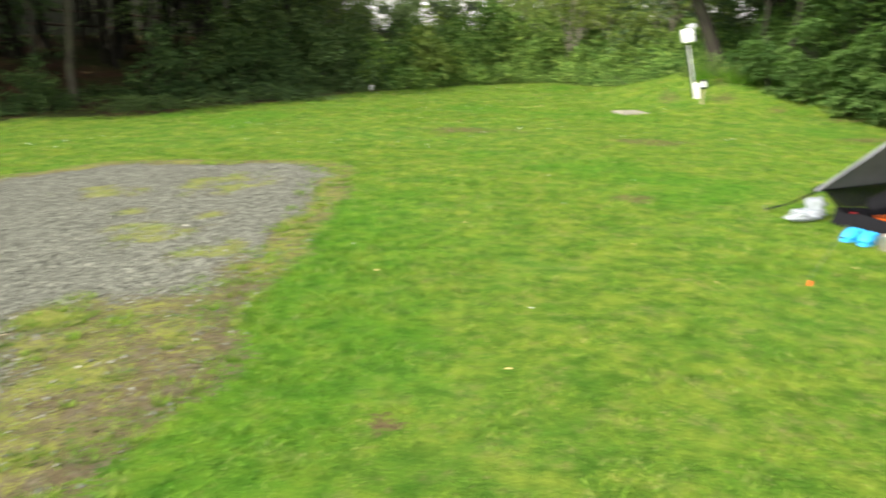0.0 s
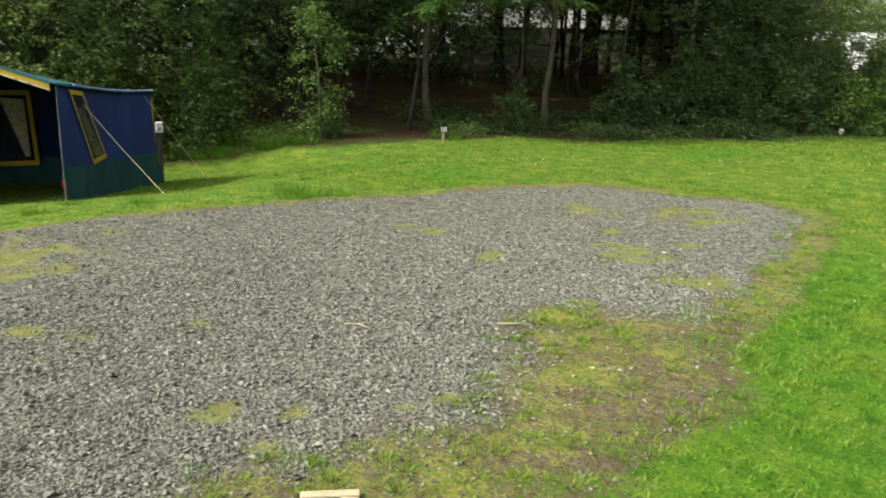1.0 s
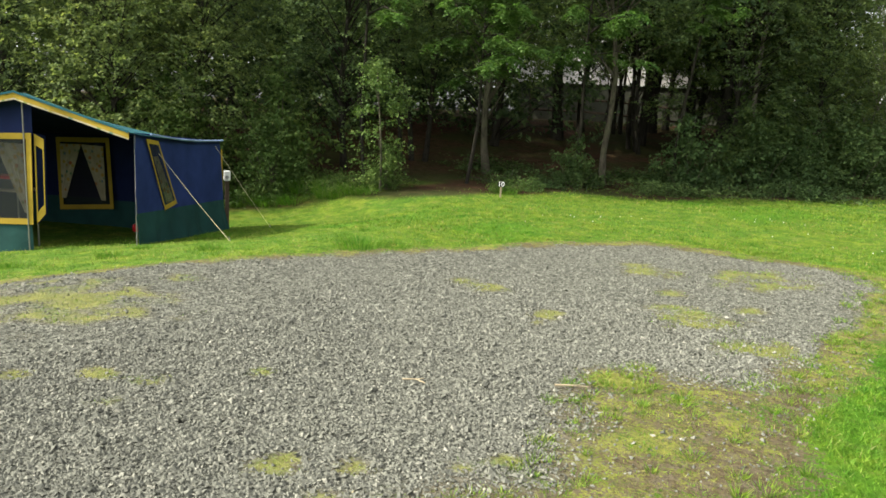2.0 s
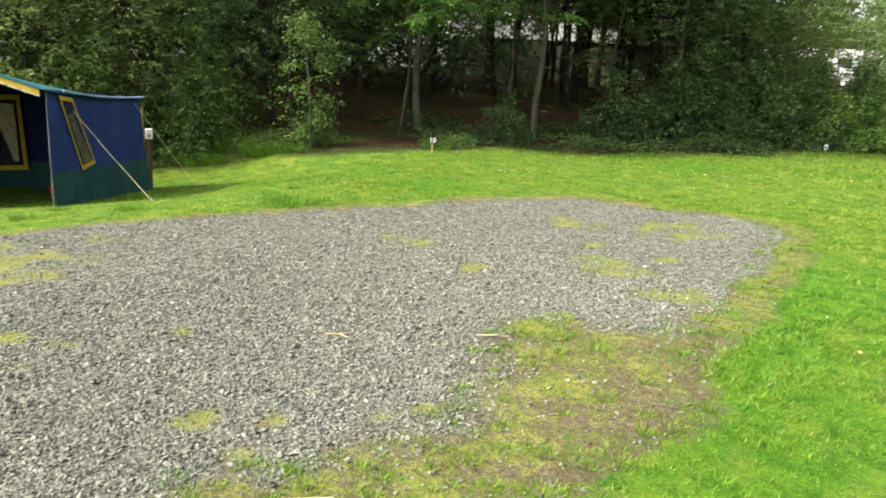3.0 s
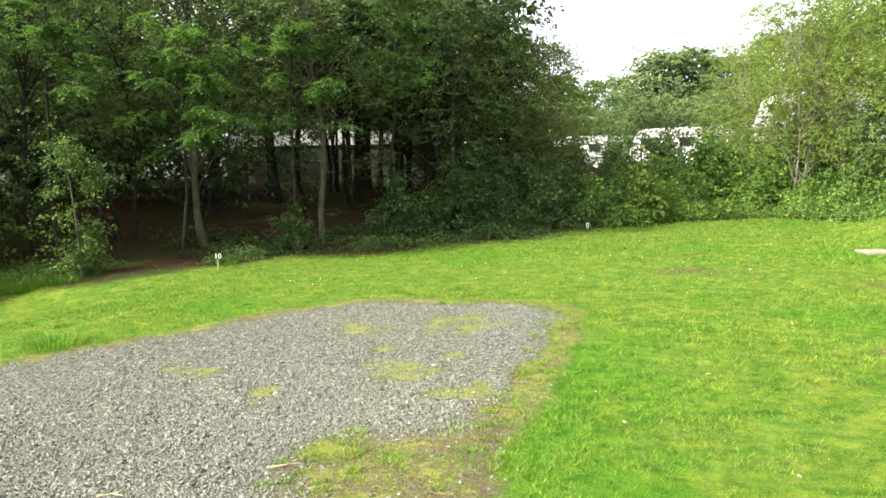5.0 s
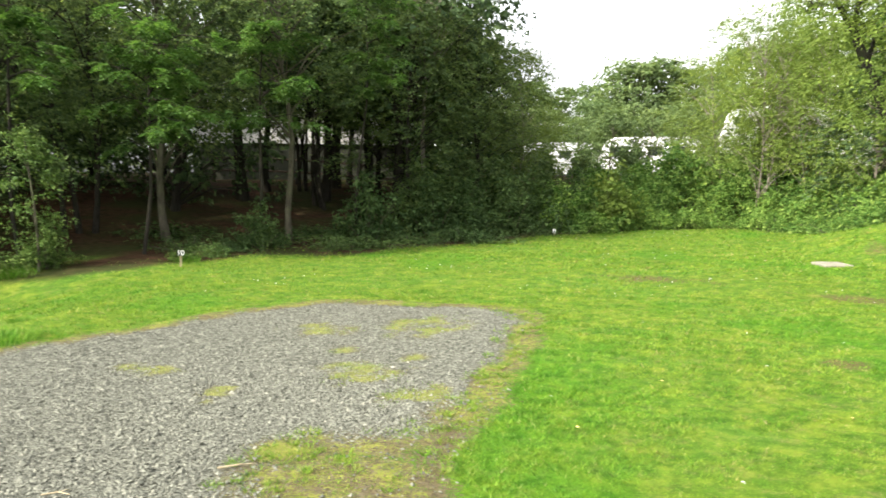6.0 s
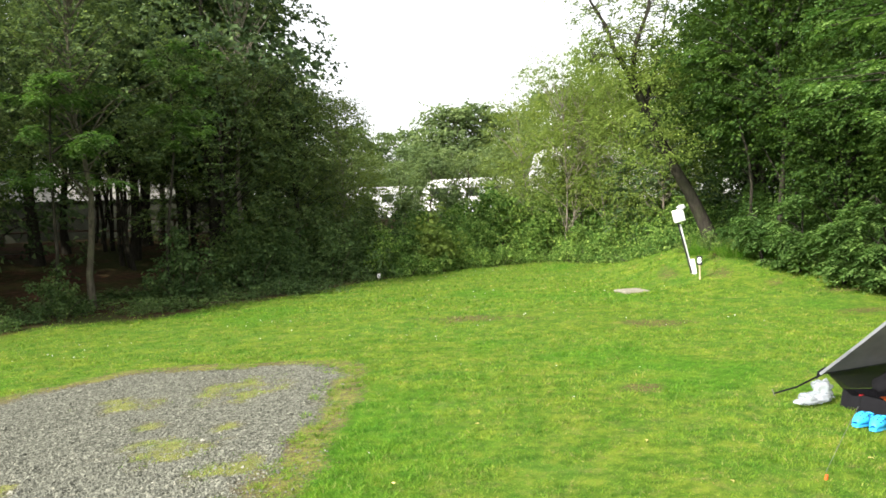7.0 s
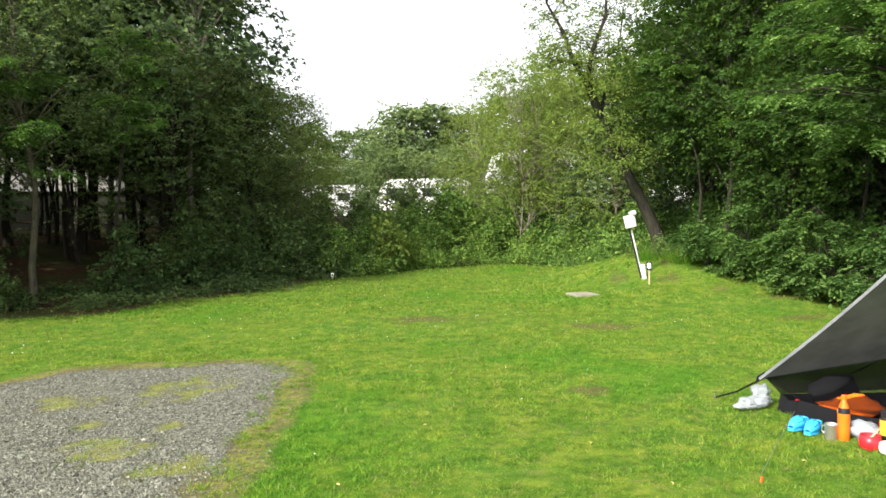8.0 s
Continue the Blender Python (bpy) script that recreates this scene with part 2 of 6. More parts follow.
def edge_distance(poly, x, y):
    """Distance to a closed outline, positive outside."""
    poly = np.asarray(poly, float)
    d = np.full(np.shape(x), 1e9)
    for (x0, y0), (x1, y1) in zip(poly, np.roll(poly, -1, 0)):
        dx, dy = x1 - x0, y1 - y0
        s = np.clip(((x - x0) * dx + (y - y0) * dy) / (dx * dx + dy * dy), 0, 1)
        d = np.minimum(d, np.hypot(x - x0 - s * dx, y - y0 - s * dy))
    return np.where(inside(poly, x, y), -d, d)


def wobble(x, y, scale, seed=0):
    """Smooth noise between about -1 and 1."""
    r = 0
    rng = np.random.RandomState(seed)
    for k in range(5):
        a, p, q = rng.uniform(0, 6.28), rng.uniform(0, 6.28), rng.uniform(0.6, 1.6)
        u = (x * math.cos(a) + y * math.sin(a)) * scale * q * (1.6 ** k) + p
        v = (-x * math.sin(a) + y * math.cos(a)) * scale * q * (1.6 ** k) + 2 * p
        r = r + np.sin(u + 1.3 * np.sin(v)) / (1.5 ** k)
    return r / 2.2


def smooth(a, b, v):
    s = np.clip((v - a) / (b - a), 0, 1)
    return s * s * (3 - 2 * s)


# ---- the lie of the land ----
# the mown edge, and the line that the trees keep to
CLEARING = [(-24, -40), (-21, 2), (-15.5, 8.0), (-13.3, 9.5), (-12.0, 10.5), (-10.3, 11.25), (-9.1, 12.5), (-8.3, 14.3), (-7.2, 15), (-6.1, 15.7), (-5, 17.7),
            (-3.4, 20.2), (-2, 23.3), (0.1, 25.6), (2.1, 27.2), (4, 27.6), (5.4, 25.5), (6.2, 22.5), (7.2, 19.5), (8.0, 16.6), (8.6, 14.6), (9.2, 12.5), (10.5, 9), (13, 4), (16, -40)]
WOODLINE = CLEARING[:2] + [(-15.5, 7.4), (-11.9, 8.3), (-10.9, 9.6), (-9.9, 10.9), (-8.8, 12.2), (-8.2, 14.3)] + CLEARING[8:]
GRAVEL = [(-7.6, -1.0), (-7.5, 2.4), (-7.24, 3.43), (-6.78, 4.45), (-6.24, 5.54), (-5.66, 6.8), (-4.94, 8.2), (-4.34, 9.3), (-3.48, 9.38), (-2.85, 9.45), (-2.2, 9.58), (-1.7, 9.45),
          (-1.42, 8.7), (-1.42, 7.7), (-1.36, 6.8), (-1.4, 5.6), (-1.62, 4.64), (-1.95, 4.3), (-2.2, 4.35), (-2.42, 4.28), (-2.48, 3.9), (-2.3, 3.25), (-2.05, 2.6), (-2.2, 2.1), (-2.5, 1.7), (-2.7, 1.2), (-2.9, -1.0)]
VERGE = [(-7.9, -1.6), (-7.8, 2.4), (-7.4, 3.6), (-6.9, 4.6), (-6.4, 5.7), (-5.8, 7.0), (-5.1, 8.5), (-4.4, 9.65), (-3.4, 9.75), (-2.6, 9.85), (-1.6, 9.8), (-1.1, 9.0), (-1.1, 7.6),
         (-1.05, 6.4), (-1.12, 5.2), (-1.15, 4.2), (-1.1, 3.46), (-1.2, 2.7), (-1.4, 2.08), (-1.6, 1.2), (-1.8, -1.6)]


def land(x, y):
    """Height of the ground."""
    x, y = np.asarray(x, float), np.asarray(y, float)
    z = -0.135 * np.clip(-7.0 - x, 0, 5) * (1 - smooth(9.0, 12.5, y))
    z = z + 0.95 * np.exp(-((x - 7.9) / 2.1) ** 2 / 2 - ((y - 19.8) / 2.4) ** 2 / 2) * smooth(3.5, 5.5, x)
    d = np.maximum(edge_distance(CLEARING, x, y), 0)
    z = z + 1.5 * smooth(1.5, 14, d)
    z = z + 0.35 * smooth(25, 48, y) * smooth(0, 10, d)
    z = z + 1.2 * np.exp(-((x - 7.0) / 4.0) ** 2 - ((y - 37.0) / 4.0) ** 2)
    z = z + 0.02 * wobble(x, y, 0.8, 3) * smooth(0, 2, edge_distance(VERGE, x, y))
    return z


def high(x, y):
    return float(land(np.array([x]), np.array([y]))[0])


MOSS_SPOTS = [(-6.35, 2.53, 0.85, 0.72), (-2.45, 8.2, 0.52, 0.7), (-2.5, 5.98, 0.42, 0.42), (-3.38, 5.04, 0.24, 0.22), (-1.82, 5.47, 0.32, 0.34), (-4.01, 2.53, 0.09, 0.09), (-4.23, 1.68, 0.11, 0.10), (-4.36, 2.01, 0.14, 0.12),
              (-4.66, 1.84, 0.16, 0.12), (-4.99, 1.53, 0.12, 0.11), (-4.44, 5.54, 0.35, 0.3), (-3.56, 7.67, 0.4, 0.36), (-2.36, 4.04, 0.26, 0.22), (-6.45, 3.69, 0.26, 0.16), (-2.23, 2.54, 0.10, 0.09), (-2.37, 2.37, 0.09, 0.08),
              (-2.75, 2.0, 0.12, 0.1), (-3.0, 1.8, 0.16, 0.12), (-2.62, 1.72, 0.14, 0.12), (-2.9, 6.75, 0.22, 0.2), (-2.15, 6.6, 0.18, 0.2)]
HOLES = [(-0.23, 2.85, 0.085, 0.085)]
BARE_SPOTS = [(0.6, 13.2, 1.1, 0.5), (6.75, 18.1, 0.4, 0.35), (3.25, 11.8, 0.75, 0.4), (1.95, 7.5, 0.28, 0.18), (6.9, 12.35, 0.6, 0.3), (7.9, 14.6, 0.5, 0.4), (6.3, 16.6, 0.5, 0.25), (5.2, 17.9, 0.35, 0.5), (7.0, 15.4, 0.6, 0.3)]


def spots(table, x, y, ragged, seed):
    r = np.zeros(np.shape(x))
    w = wobble(x, y, ragged, seed)
    for cx, cy, a, b in table:
        q = np.hypot((x - cx) / a, (y - cy) / b) + 0.55 * w
        r = np.maximum(r, 1 - smooth(0.35, 1.2, q))
    return r


def cover(x, y):
    """Shares of gravel, bare soil, moss and woodland litter."""
    w, w2 = wobble(x, y, 4, 1), wobble(x, y, 6.5, 2)
    soft = 0.10 + 0.22 * smooth(-3.0, -2.2, x) * (1 - smooth(4.6, 5.4, y))
    g = 1 - smooth(-soft, soft, edge_distance(GRAVEL, x, y) + 0.09 * w + 0.08 * w2)
    v = 1 - smooth(-0.10, 0.16, edge_distance(VERGE, x, y) + 0.13 * w + 0.09 * w2)
    bare = np.clip(v * (0.85 + 0.5 * w2), 0, 1)
    w3 = wobble(x, y, 8, 9)
    rim = 1 - 0.75 * smooth(-0.34, -0.12, edge_distance(VERGE, x, y) + 0.12 * w) * smooth(-2.4, -1.9, x) * (1 - 0.85 * smooth(4.4, 5.4, y))
    moss = np.maximum(rim * v * (1 - g) * (0.25 + 0.42 * smooth(-0.45, 0.65, 0.7 * wobble(x, y, 3.0, 14) + 0.45 * w2 + 0.5 * w3 + 0.4 * wobble(x, y, 15, 17))), 0.86 * spots(MOSS_SPOTS, x, y, 7, 6) * smooth(-2.0, 0.2, w2 + 0.6 * w3 + 0.5 * wobble(x, y, 15, 17)))
    d = edge_distance(CLEARING, x, y)
    path = np.exp(-(((x + 9.9) / 1.0) ** 2 + ((y - 12.2) / 1.0) ** 2))
    litter = smooth(-0.2, 0.3, d + 0.3 * wobble(x, y, 1.6, 8) + 0.3 * path)
    bank = smooth(0.15, 0.6, d) * (1 - smooth(1.8, 3.0, d)) * smooth(-15.5, -14.0, x) * (1 - smooth(-11.4, -10.6, x))
    litter = litter * (1 - 0.8 * bank * smooth(-0.5, 0.3, wobble(x, y, 1.3, 41)))
    return g * (1 - 0.9 * moss), bare, moss, litter


def dirt(x, y):
    """Worn patches of bare earth in the meadow."""
    return np.maximum(0.65 * spots(BARE_SPOTS, x, y, 3, 5), spots(HOLES, x, y, 20, 5))


def lush(x, y):
    """Where the grass grows rank and dark: beside the hardstanding, and in clumps."""
    d = edge_distance(VERGE, x, y)
    strip = smooth(-0.1, 0.1, d) * (1 - smooth(0.3, 1.6, d + 0.55 * wobble(x, y, 2.2, 31))) * (0.8 + 0.25 * wobble(x, y, 6, 35)) * smooth(-2.2, -1.4, x) * (1 - smooth(6.5, 9.0, y))
    clumps = 0.75 * smooth(0.35, 0.8, wobble(x, y, 0.7, 33))
    return np.clip(np.maximum(strip, clumps), 0, 1)


def steps(lo, hi, fine, far, grow):
    mid = list(np.arange(lo, hi + fine, fine))
    a, b, s = lo, mid[-1], fine
    left, right = [], []
    while b < far:
        s *= grow
        a, b = a - s, b + s
        left.append(a), right.append(b)
    return np.array(left[::-1] + mid + right)


def build_ground():
    xs, ys = steps(-8.2, 4.5, 0.078, 420, 1.12), steps(0.8, 10.2, 0.078, 420, 1.09)
    X, Y = np.meshgrid(xs, ys)
    Z = land(X, Y)
    nx, ny = len(xs), len(ys)
    i = (np.arange(ny - 1)[:, None] * nx + np.arange(nx - 1)[None]).ravel()
    tris = np.concatenate([np.stack([i, i + 1, i + nx + 1], 1), np.stack([i, i + nx + 1, i + nx], 1)])
    g, b, m, l = cover(X, Y)
    me = tri_mesh("ground", np.stack([X, Y, Z + 0.004 * g * wobble(X, Y, 9, 4)], -1).reshape(-1, 3), tris, GROUND, True)
    for key, val in (("gravel", g), ("bare", b), ("moss", m), ("litter", l), ("lush", lush(X, Y)), ("dirt", dirt(X, Y))):
        me.attributes.new(key, "FLOAT", "POINT").data.foreach_set("value", val.astype(np.float32).ravel())
    ob = new("ground", me)
    tagged(ob, "mown green campsite meadow with bare earth patches", "ground", kind="structure")
    return ob


ground = build_ground()


def build_stones():
    """Crushed grey stone of the hardstanding."""
    rng = np.random.RandomState(11)
    x0 = [rng.uniform(-7.8, -1.0, 88000), rng.uniform(-5.2, -1.0, 88000)]
    y0 = [rng.uniform(-1.2, 9.9, 88000), 0.8 + 5.2 * rng.uniform(0, 1, 88000) ** 1.25]
    x, y = np.concatenate(x0), np.concatenate(y0)
    g, b, m, l = cover(x, y)
    v = 1 - smooth(-0.05, 0.1, edge_distance(VERGE, x, y))
    keep = rng.uniform(0, 1, len(x)) < np.maximum(g ** 0.7 * (1 - 0.96 * m), 0.028 * v)
    x, y = x[keep], y[keep]
    n = len(x)
    base = np.array([(1, 0, 0), (-1, 0, 0), (0, 1, 0), (0, -1, 0), (0, 0, 1)], float)
    faces = np.array([(0, 2, 4), (2, 1, 4), (1, 3, 4), (3, 0, 4)])
    size = np.clip(rng.lognormal(math.log(0.0088), 0.30, n), 0.006, 0.034)
    P = base[None] * (size[:, None, None] * np.array([1.25, 0.95, 0.8])) * rng.uniform(0.65, 1.3, (n, 5, 1))
    P += rng.normal(0, 0.22, (n, 5, 3)) * size[:, None, None]
    a, t = rng.uniform(0, 6.283, n), rng.normal(0, 0.45, n)
    ca, sa, ct, st = np.cos(a), np.sin(a), np.cos(t), np.sin(t)
    R = np.stack([np.stack([ca, -sa * ct, sa * st], -1), np.stack([sa, ca * ct, -ca * st], -1), np.stack([0 * a, st, ct], -1)], -2)
    P = np.einsum("nij,nkj->nki", R, P)
    P += np.stack([x, y, land(x, y) + size * rng.uniform(-0.2, 0.4, n)], -1)[:, None]
    tris = (faces[None] + 5 * np.arange(n)[:, None, None]).reshape(-1, 3)
    ob = new("gravel", tri_mesh("gravel", P.reshape(-1, 3), tris, STONE))
    return tagged(ob, "loose grey crushed stone of the pitch hardstanding", "gravel", kind="stuff")


def build_grass():
    """Short mown grass, denser and finer near the walk."""
    rng = np.random.RandomState(12)
    xs, ys, hs, ws, bounds = [], [], [], [], []
    for n, (xa, xb), (ya, yb), h, w in ((150000, (-2.9, 4.6), (0.2, 6.9), 0.028, 0.0032), (112000, (-4.0, 7.4), (4.2, 12), 0.034, 0.0052), (70000, (-10.5, 10), (7.2, 19.5), 0.038, 0.009),
                                        (35000, (-9.5, 9.5), (13.6, 29.5), 0.045, 0.02), (30000, (-13, -3.0), (0.5, 12), 0.032, 0.007), (26000, (-9.0, 0), (-1.0, 11.2), 0.035, 0.006), (26000, (-10, 11), (-6, 10), 0.03, 0.006), (34000, (-5.2, -0.2), (-0.2, 6.4), 0.034, 0.0045)):
        bounds.append((xa, xb, ya, yb))
        xs.append(rng.uniform(xa, xb, n)), ys.append(rng.uniform(ya, yb, n)), hs.append(np.full(n, h)), ws.append(np.full(n, w))
    x, y, h, w = (np.concatenate(v) for v in (xs, ys, hs, ws))
    g, b, m, l = cover(x, y)
    patchy = 0.75 + 0.35 * wobble(x, y, 1.1, 21)
    fade = np.concatenate([smooth(0, 1.4, np.minimum(np.minimum(a - lo[0], lo[1] - a), np.minimum(b_ - lo[2], lo[3] - b_))) for a, b_, lo in zip(xs, ys, bounds)])
    keep = rng.uniform(0, 1, len(x)) < fade * np.clip((1 - g) * (1 - 0.93 * np.maximum(b, m * 0.8)) * (1 - 0.8 * dirt(x, y)) * (1 - 0.9 * l) + 0.5 * m, 0, 1)
    x, y, h, w, patchy = x[keep], y[keep], h[keep], w[keep], patchy[keep]
    n = len(x)
    h = h * np.clip(patchy + 0.45 * wobble(x, y, 6.5, 26), 0.35, 1.7) * rng.uniform(0.5, 1.35, n) * (1 - 0.55 * np.clip(m + b, 0, 1)[keep])
    a, lean, la = rng.uniform(0, 6.283, n), rng.uniform(0.3, 1.5, n), rng.uniform(0, 6.283, n)
    z = land(x, y) - 0.004
    dx, dy = np.cos(a) * w, np.sin(a) * w
    tip = np.stack([x + np.cos(la) * lean * h, y + np.sin(la) * lean * h, z + h], -1)
    P = np.stack([np.stack([x - dx, y - dy, z], -1), np.stack([x + dx, y + dy, z], -1), tip], 1)
    me = tri_mesh("grass", P.reshape(-1, 3), np.arange(3 * n).reshape(-1, 3), BLADE)
    me.attributes.new("lush", "FLOAT", "POINT").data.foreach_set("value", np.repeat(lush(x, y), 3).astype(np.float32))
    ob = new("grass", me)
    return tagged(ob, "short mown green grass with paler dry stalks", "grass", kind="stuff")


def build_verge_tufts():
    """Small tufts of grass creeping over the bare verge of the hardstanding."""
    g = np.random.RandomState(19)
    cx, cy = g.uniform(-3.4, -0.9, 2600), g.uniform(0.6, 9.6, 2600)
    inner, outer = edge_distance(GRAVEL, cx, cy), edge_distance(VERGE, cx, cy)
    keep = (inner > -0.12) & (outer < 0.05) & (wobble(cx, cy, 3.0, 23) + 0.5 * wobble(cx, cy, 9, 24) > g.uniform(-0.5, 0.9, 2600))
    cx, cy = cx[keep][:640], cy[keep][:640]
    per = 34
    n = len(cx) * per
    r = np.repeat(g.uniform(0.02, 0.085, len(cx)), per)
    a, q = g.uniform(0, 6.283, n), g.uniform(0, 1, n) ** 0.6
    x, y = np.repeat(cx, per) + r * q * np.cos(a), np.repeat(cy, per) + r * q * np.sin(a)
    h, w, b = np.repeat(g.uniform(0.018, 0.05, len(cx)), per) * g.uniform(0.5, 1.2, n), 0.0028, g.uniform(0, 6.283, n)
    lean, z = g.uniform(0.3, 1.4, n) * h, land(x, y) - 0.003
    dx, dy = np.cos(b) * w, np.sin(b) * w
    P = np.stack([np.stack([x - dx, y - dy, z], -1), np.stack([x + dx, y + dy, z], -1), np.stack([x + np.cos(a) * lean, y + np.sin(a) * lean, z + h], -1)], 1)
    ob = new("verge_grass", tri_mesh("verge_grass", P.reshape(-1, 3), np.arange(3 * n).reshape(-1, 3), BLADE))
    return tagged(ob, "small green tufts creeping over the bare verge", "grass", kind="stuff")


build_stones()
build_grass()
build_verge_tufts()


# ---- trees and shrubs ----
def tube(points, radii, sides=7):
    """Corners and triangles of a tapered limb along points."""
    pts, V, F = np.asarray(points, float), [], []
    for k, p in enumerate(pts):
        d = pts[min(k + 1, len(pts) - 1)] - pts[max(k - 1, 0)]
        d = d / (np.linalg.norm(d) + 1e-9)
        u = np.cross(d, (0.31, 0.95, 0.05))
        u = u / (np.linalg.norm(u) + 1e-9)
        v = np.cross(d, u)
        for s in range(sides):
            t = 2 * math.pi * s / sides
            V.append(p + radii[k] * (math.cos(t) * u + math.sin(t) * v))
    for k in range(len(pts) - 1):
        for s in range(sides):
            a, b = k * sides + s, k * sides + (s + 1) % sides
            F += [(a, b, b + sides), (a, b + sides, a + sides)]
    return np.array(V), np.array(F)


def joined(pieces):
    V, F, n = [], [], 0
    for v, f in pieces:
        V.append(v), F.append(np.asarray(f) + n)
        n += len(v)
    return np.concatenate(V), np.concatenate(F)


def leaf_mesh(P, out, side, nor, s, simple):
    """Corners and triangles of folded leaves; simple: one triangle each, for crowns far off."""
    n = len(P)
    a, b = out * s[:, None], side * (s * 0.31)[:, None]
    if simple:
        V = np.stack([P + 0.2 * a + 1.1 * b, P + 0.2 * a - 1.1 * b, P + a], 1)
        return V.reshape(-1, 3), np.arange(3 * n).reshape(-1, 3)
    mid = P + 0.42 * a + 0.10 * nor * s[:, None]
    V = np.stack([P, mid + b, P + a, mid - b], 1)
    F = np.array([(0, 1, 2), (0, 2, 3)])[None] + 4 * np.arange(n)[:, None, None]
    return V.reshape(-1, 3), F.reshape(-1, 3)


def unit(v):
    return v / (np.linalg.norm(v, axis=1)[:, None] + 1e-9)


def leaves(rng, centres, radii, per, size, flat=0.55, droop=0.35, simple=False, outs=None, twigs=5):
    """Small folded leaves set along twigs that fan out in flat, drooping sprays."""
    m = len(centres)
    k = m * twigs
    C, r = np.repeat(centres, twigs, 0), np.repeat(radii, twigs)
    base = rng.uniform(0, 2 * math.pi, m) if outs is None else np.arctan2(outs[:, 1], outs[:, 0])
    spread = 3.14 if outs is None else 1.25
    az = np.repeat(base, twigs) + rng.uniform(-spread, spread, k)
    T = unit(np.stack([np.cos(az), np.sin(az), rng.normal(0.0, 1.0 * flat, k)], -1))
    C = C + rng.normal(0, 0.42, (k, 3)) * r[:, None] * np.array([1, 1, 0.4 + 0.6 * flat])
    each = max(2, per // twigs)
    T, C, r = np.repeat(T, each, 0), np.repeat(C, each, 0), np.repeat(r, each)
    n = len(C)
    u = rng.uniform(-0.15, 1.0, n)
    across = unit(np.cross(T, np.array([0, 0, 1.0]) + rng.normal(0, 0.12, (n, 3))))
    way = np.where(rng.uniform(0, 1, n) < 0.5, -1.0, 1.0)
    s = size * rng.uniform(0.6, 1.3, n) * (1.1 - 0.35 * np.clip(u, 0, 1))
    P = C + T * (u * r)[:, None] + across * (way * s * 0.25)[:, None]
    P[:, 2] -= droop * 0.45 * r * np.clip(u, 0, 1) ** 2
    out = 0.65 * T + across * (way * rng.uniform(0.3, 1.0, n))[:, None] + rng.normal(0, 0.22, (n, 3))
    out[:, 2] -= droop * rng.uniform(0.2, 2.4, n)
    out = unit(out)
    side = unit(np.cross(out, np.array([0, 0, 1.0]) + rng.normal(0, 0.75, (n, 3))))
    return leaf_mesh(P + rng.normal(0, 0.03, (n, 3)), out, side, np.cross(side, out), s, simple)


def make_tree(name, seed, height, base, spread, trunk_r, clumps, per, leaf, mats, label, category="tree", lean=(0.0, 0.0), clump_r=0.75, wide_at=0.45, stems=1, group="", limbs=4, simple=True):
    """A tree: tapered trunk with limbs, and a crown of leaf clumps with gaps. base: height of the lowest leaves."""
    rng = np.random.RandomState(seed)
    wood, tips, outs = [], [], []
    for s in range(stems):
        off = np.array([0, 0, 0]) if stems == 1 else np.array([*rng.normal(0, 0.18, 2), 0])
        tilt = np.array(lean) + (0 if stems == 1 else rng.normal(0, 0.16, 2))
        axis = [off + np.array([tilt[0] * z + 0.10 * math.sin(1.1 * z + seed), tilt[1] * z + 0.10 * math.cos(0.9 * z + 2 * seed), z]) for z in np.linspace(-0.15, height * 0.92, 10)]
        r = trunk_r / math.sqrt(stems)
        wood.append(tube(axis, [r * (1.35 if k == 0 else 1.0) * (1 - 0.92 * k / 9) + 0.008 for k in range(10)], 8))
        for k in range(clumps // stems):
            q = rng.uniform(0, 1) ** 0.85
            z = base + (height - base) * q
            w = spread * math.sin(math.pi * (0.12 + 0.82 * q ** (math.log(0.463) / math.log(wide_at)))) ** 0.75 * (0.25 + 0.8 * rng.uniform(0, 1) ** 0.5)
            a = rng.uniform(0, 2 * math.pi)
            i = np.interp(z, [p[2] for p in axis], np.arange(10))
            stem = np.array([np.interp(i, np.arange(10), [p[j] for p in axis]) for j in range(3)])
            tip = stem + np.array([w * math.cos(a), w * math.sin(a), 0.15 * w * rng.normal()])
            tips.append(tip), outs.append(tip - stem)
            if k % limbs == 0:
                low = np.array([np.interp(max(0, i - 1.6), np.arange(10), [p[j] for p in axis]) for j in range(3)])
                mid = 0.5 * (low + tip) + np.array([0, 0, 0.12 * w])
                wood.append(tube([low, mid, tip], [0.014 + trunk_r * 0.16, 0.01 + trunk_r * 0.06, 0.004], 5))
    tips = np.array(tips)
    V, F = leaves(rng, tips, clump_r * rng.uniform(0.6, 1.3, len(tips)), per, leaf, simple=simple, outs=np.array(outs))
    ob = thing(name, Matrix.Identity(4), label, category, group)
    part("trunk", tri_mesh("trunk", *joined(wood), mats[0], True), None, ob)
    part("crown", tri_mesh("crown", V, F, mats[1]), None, ob)
    return ob


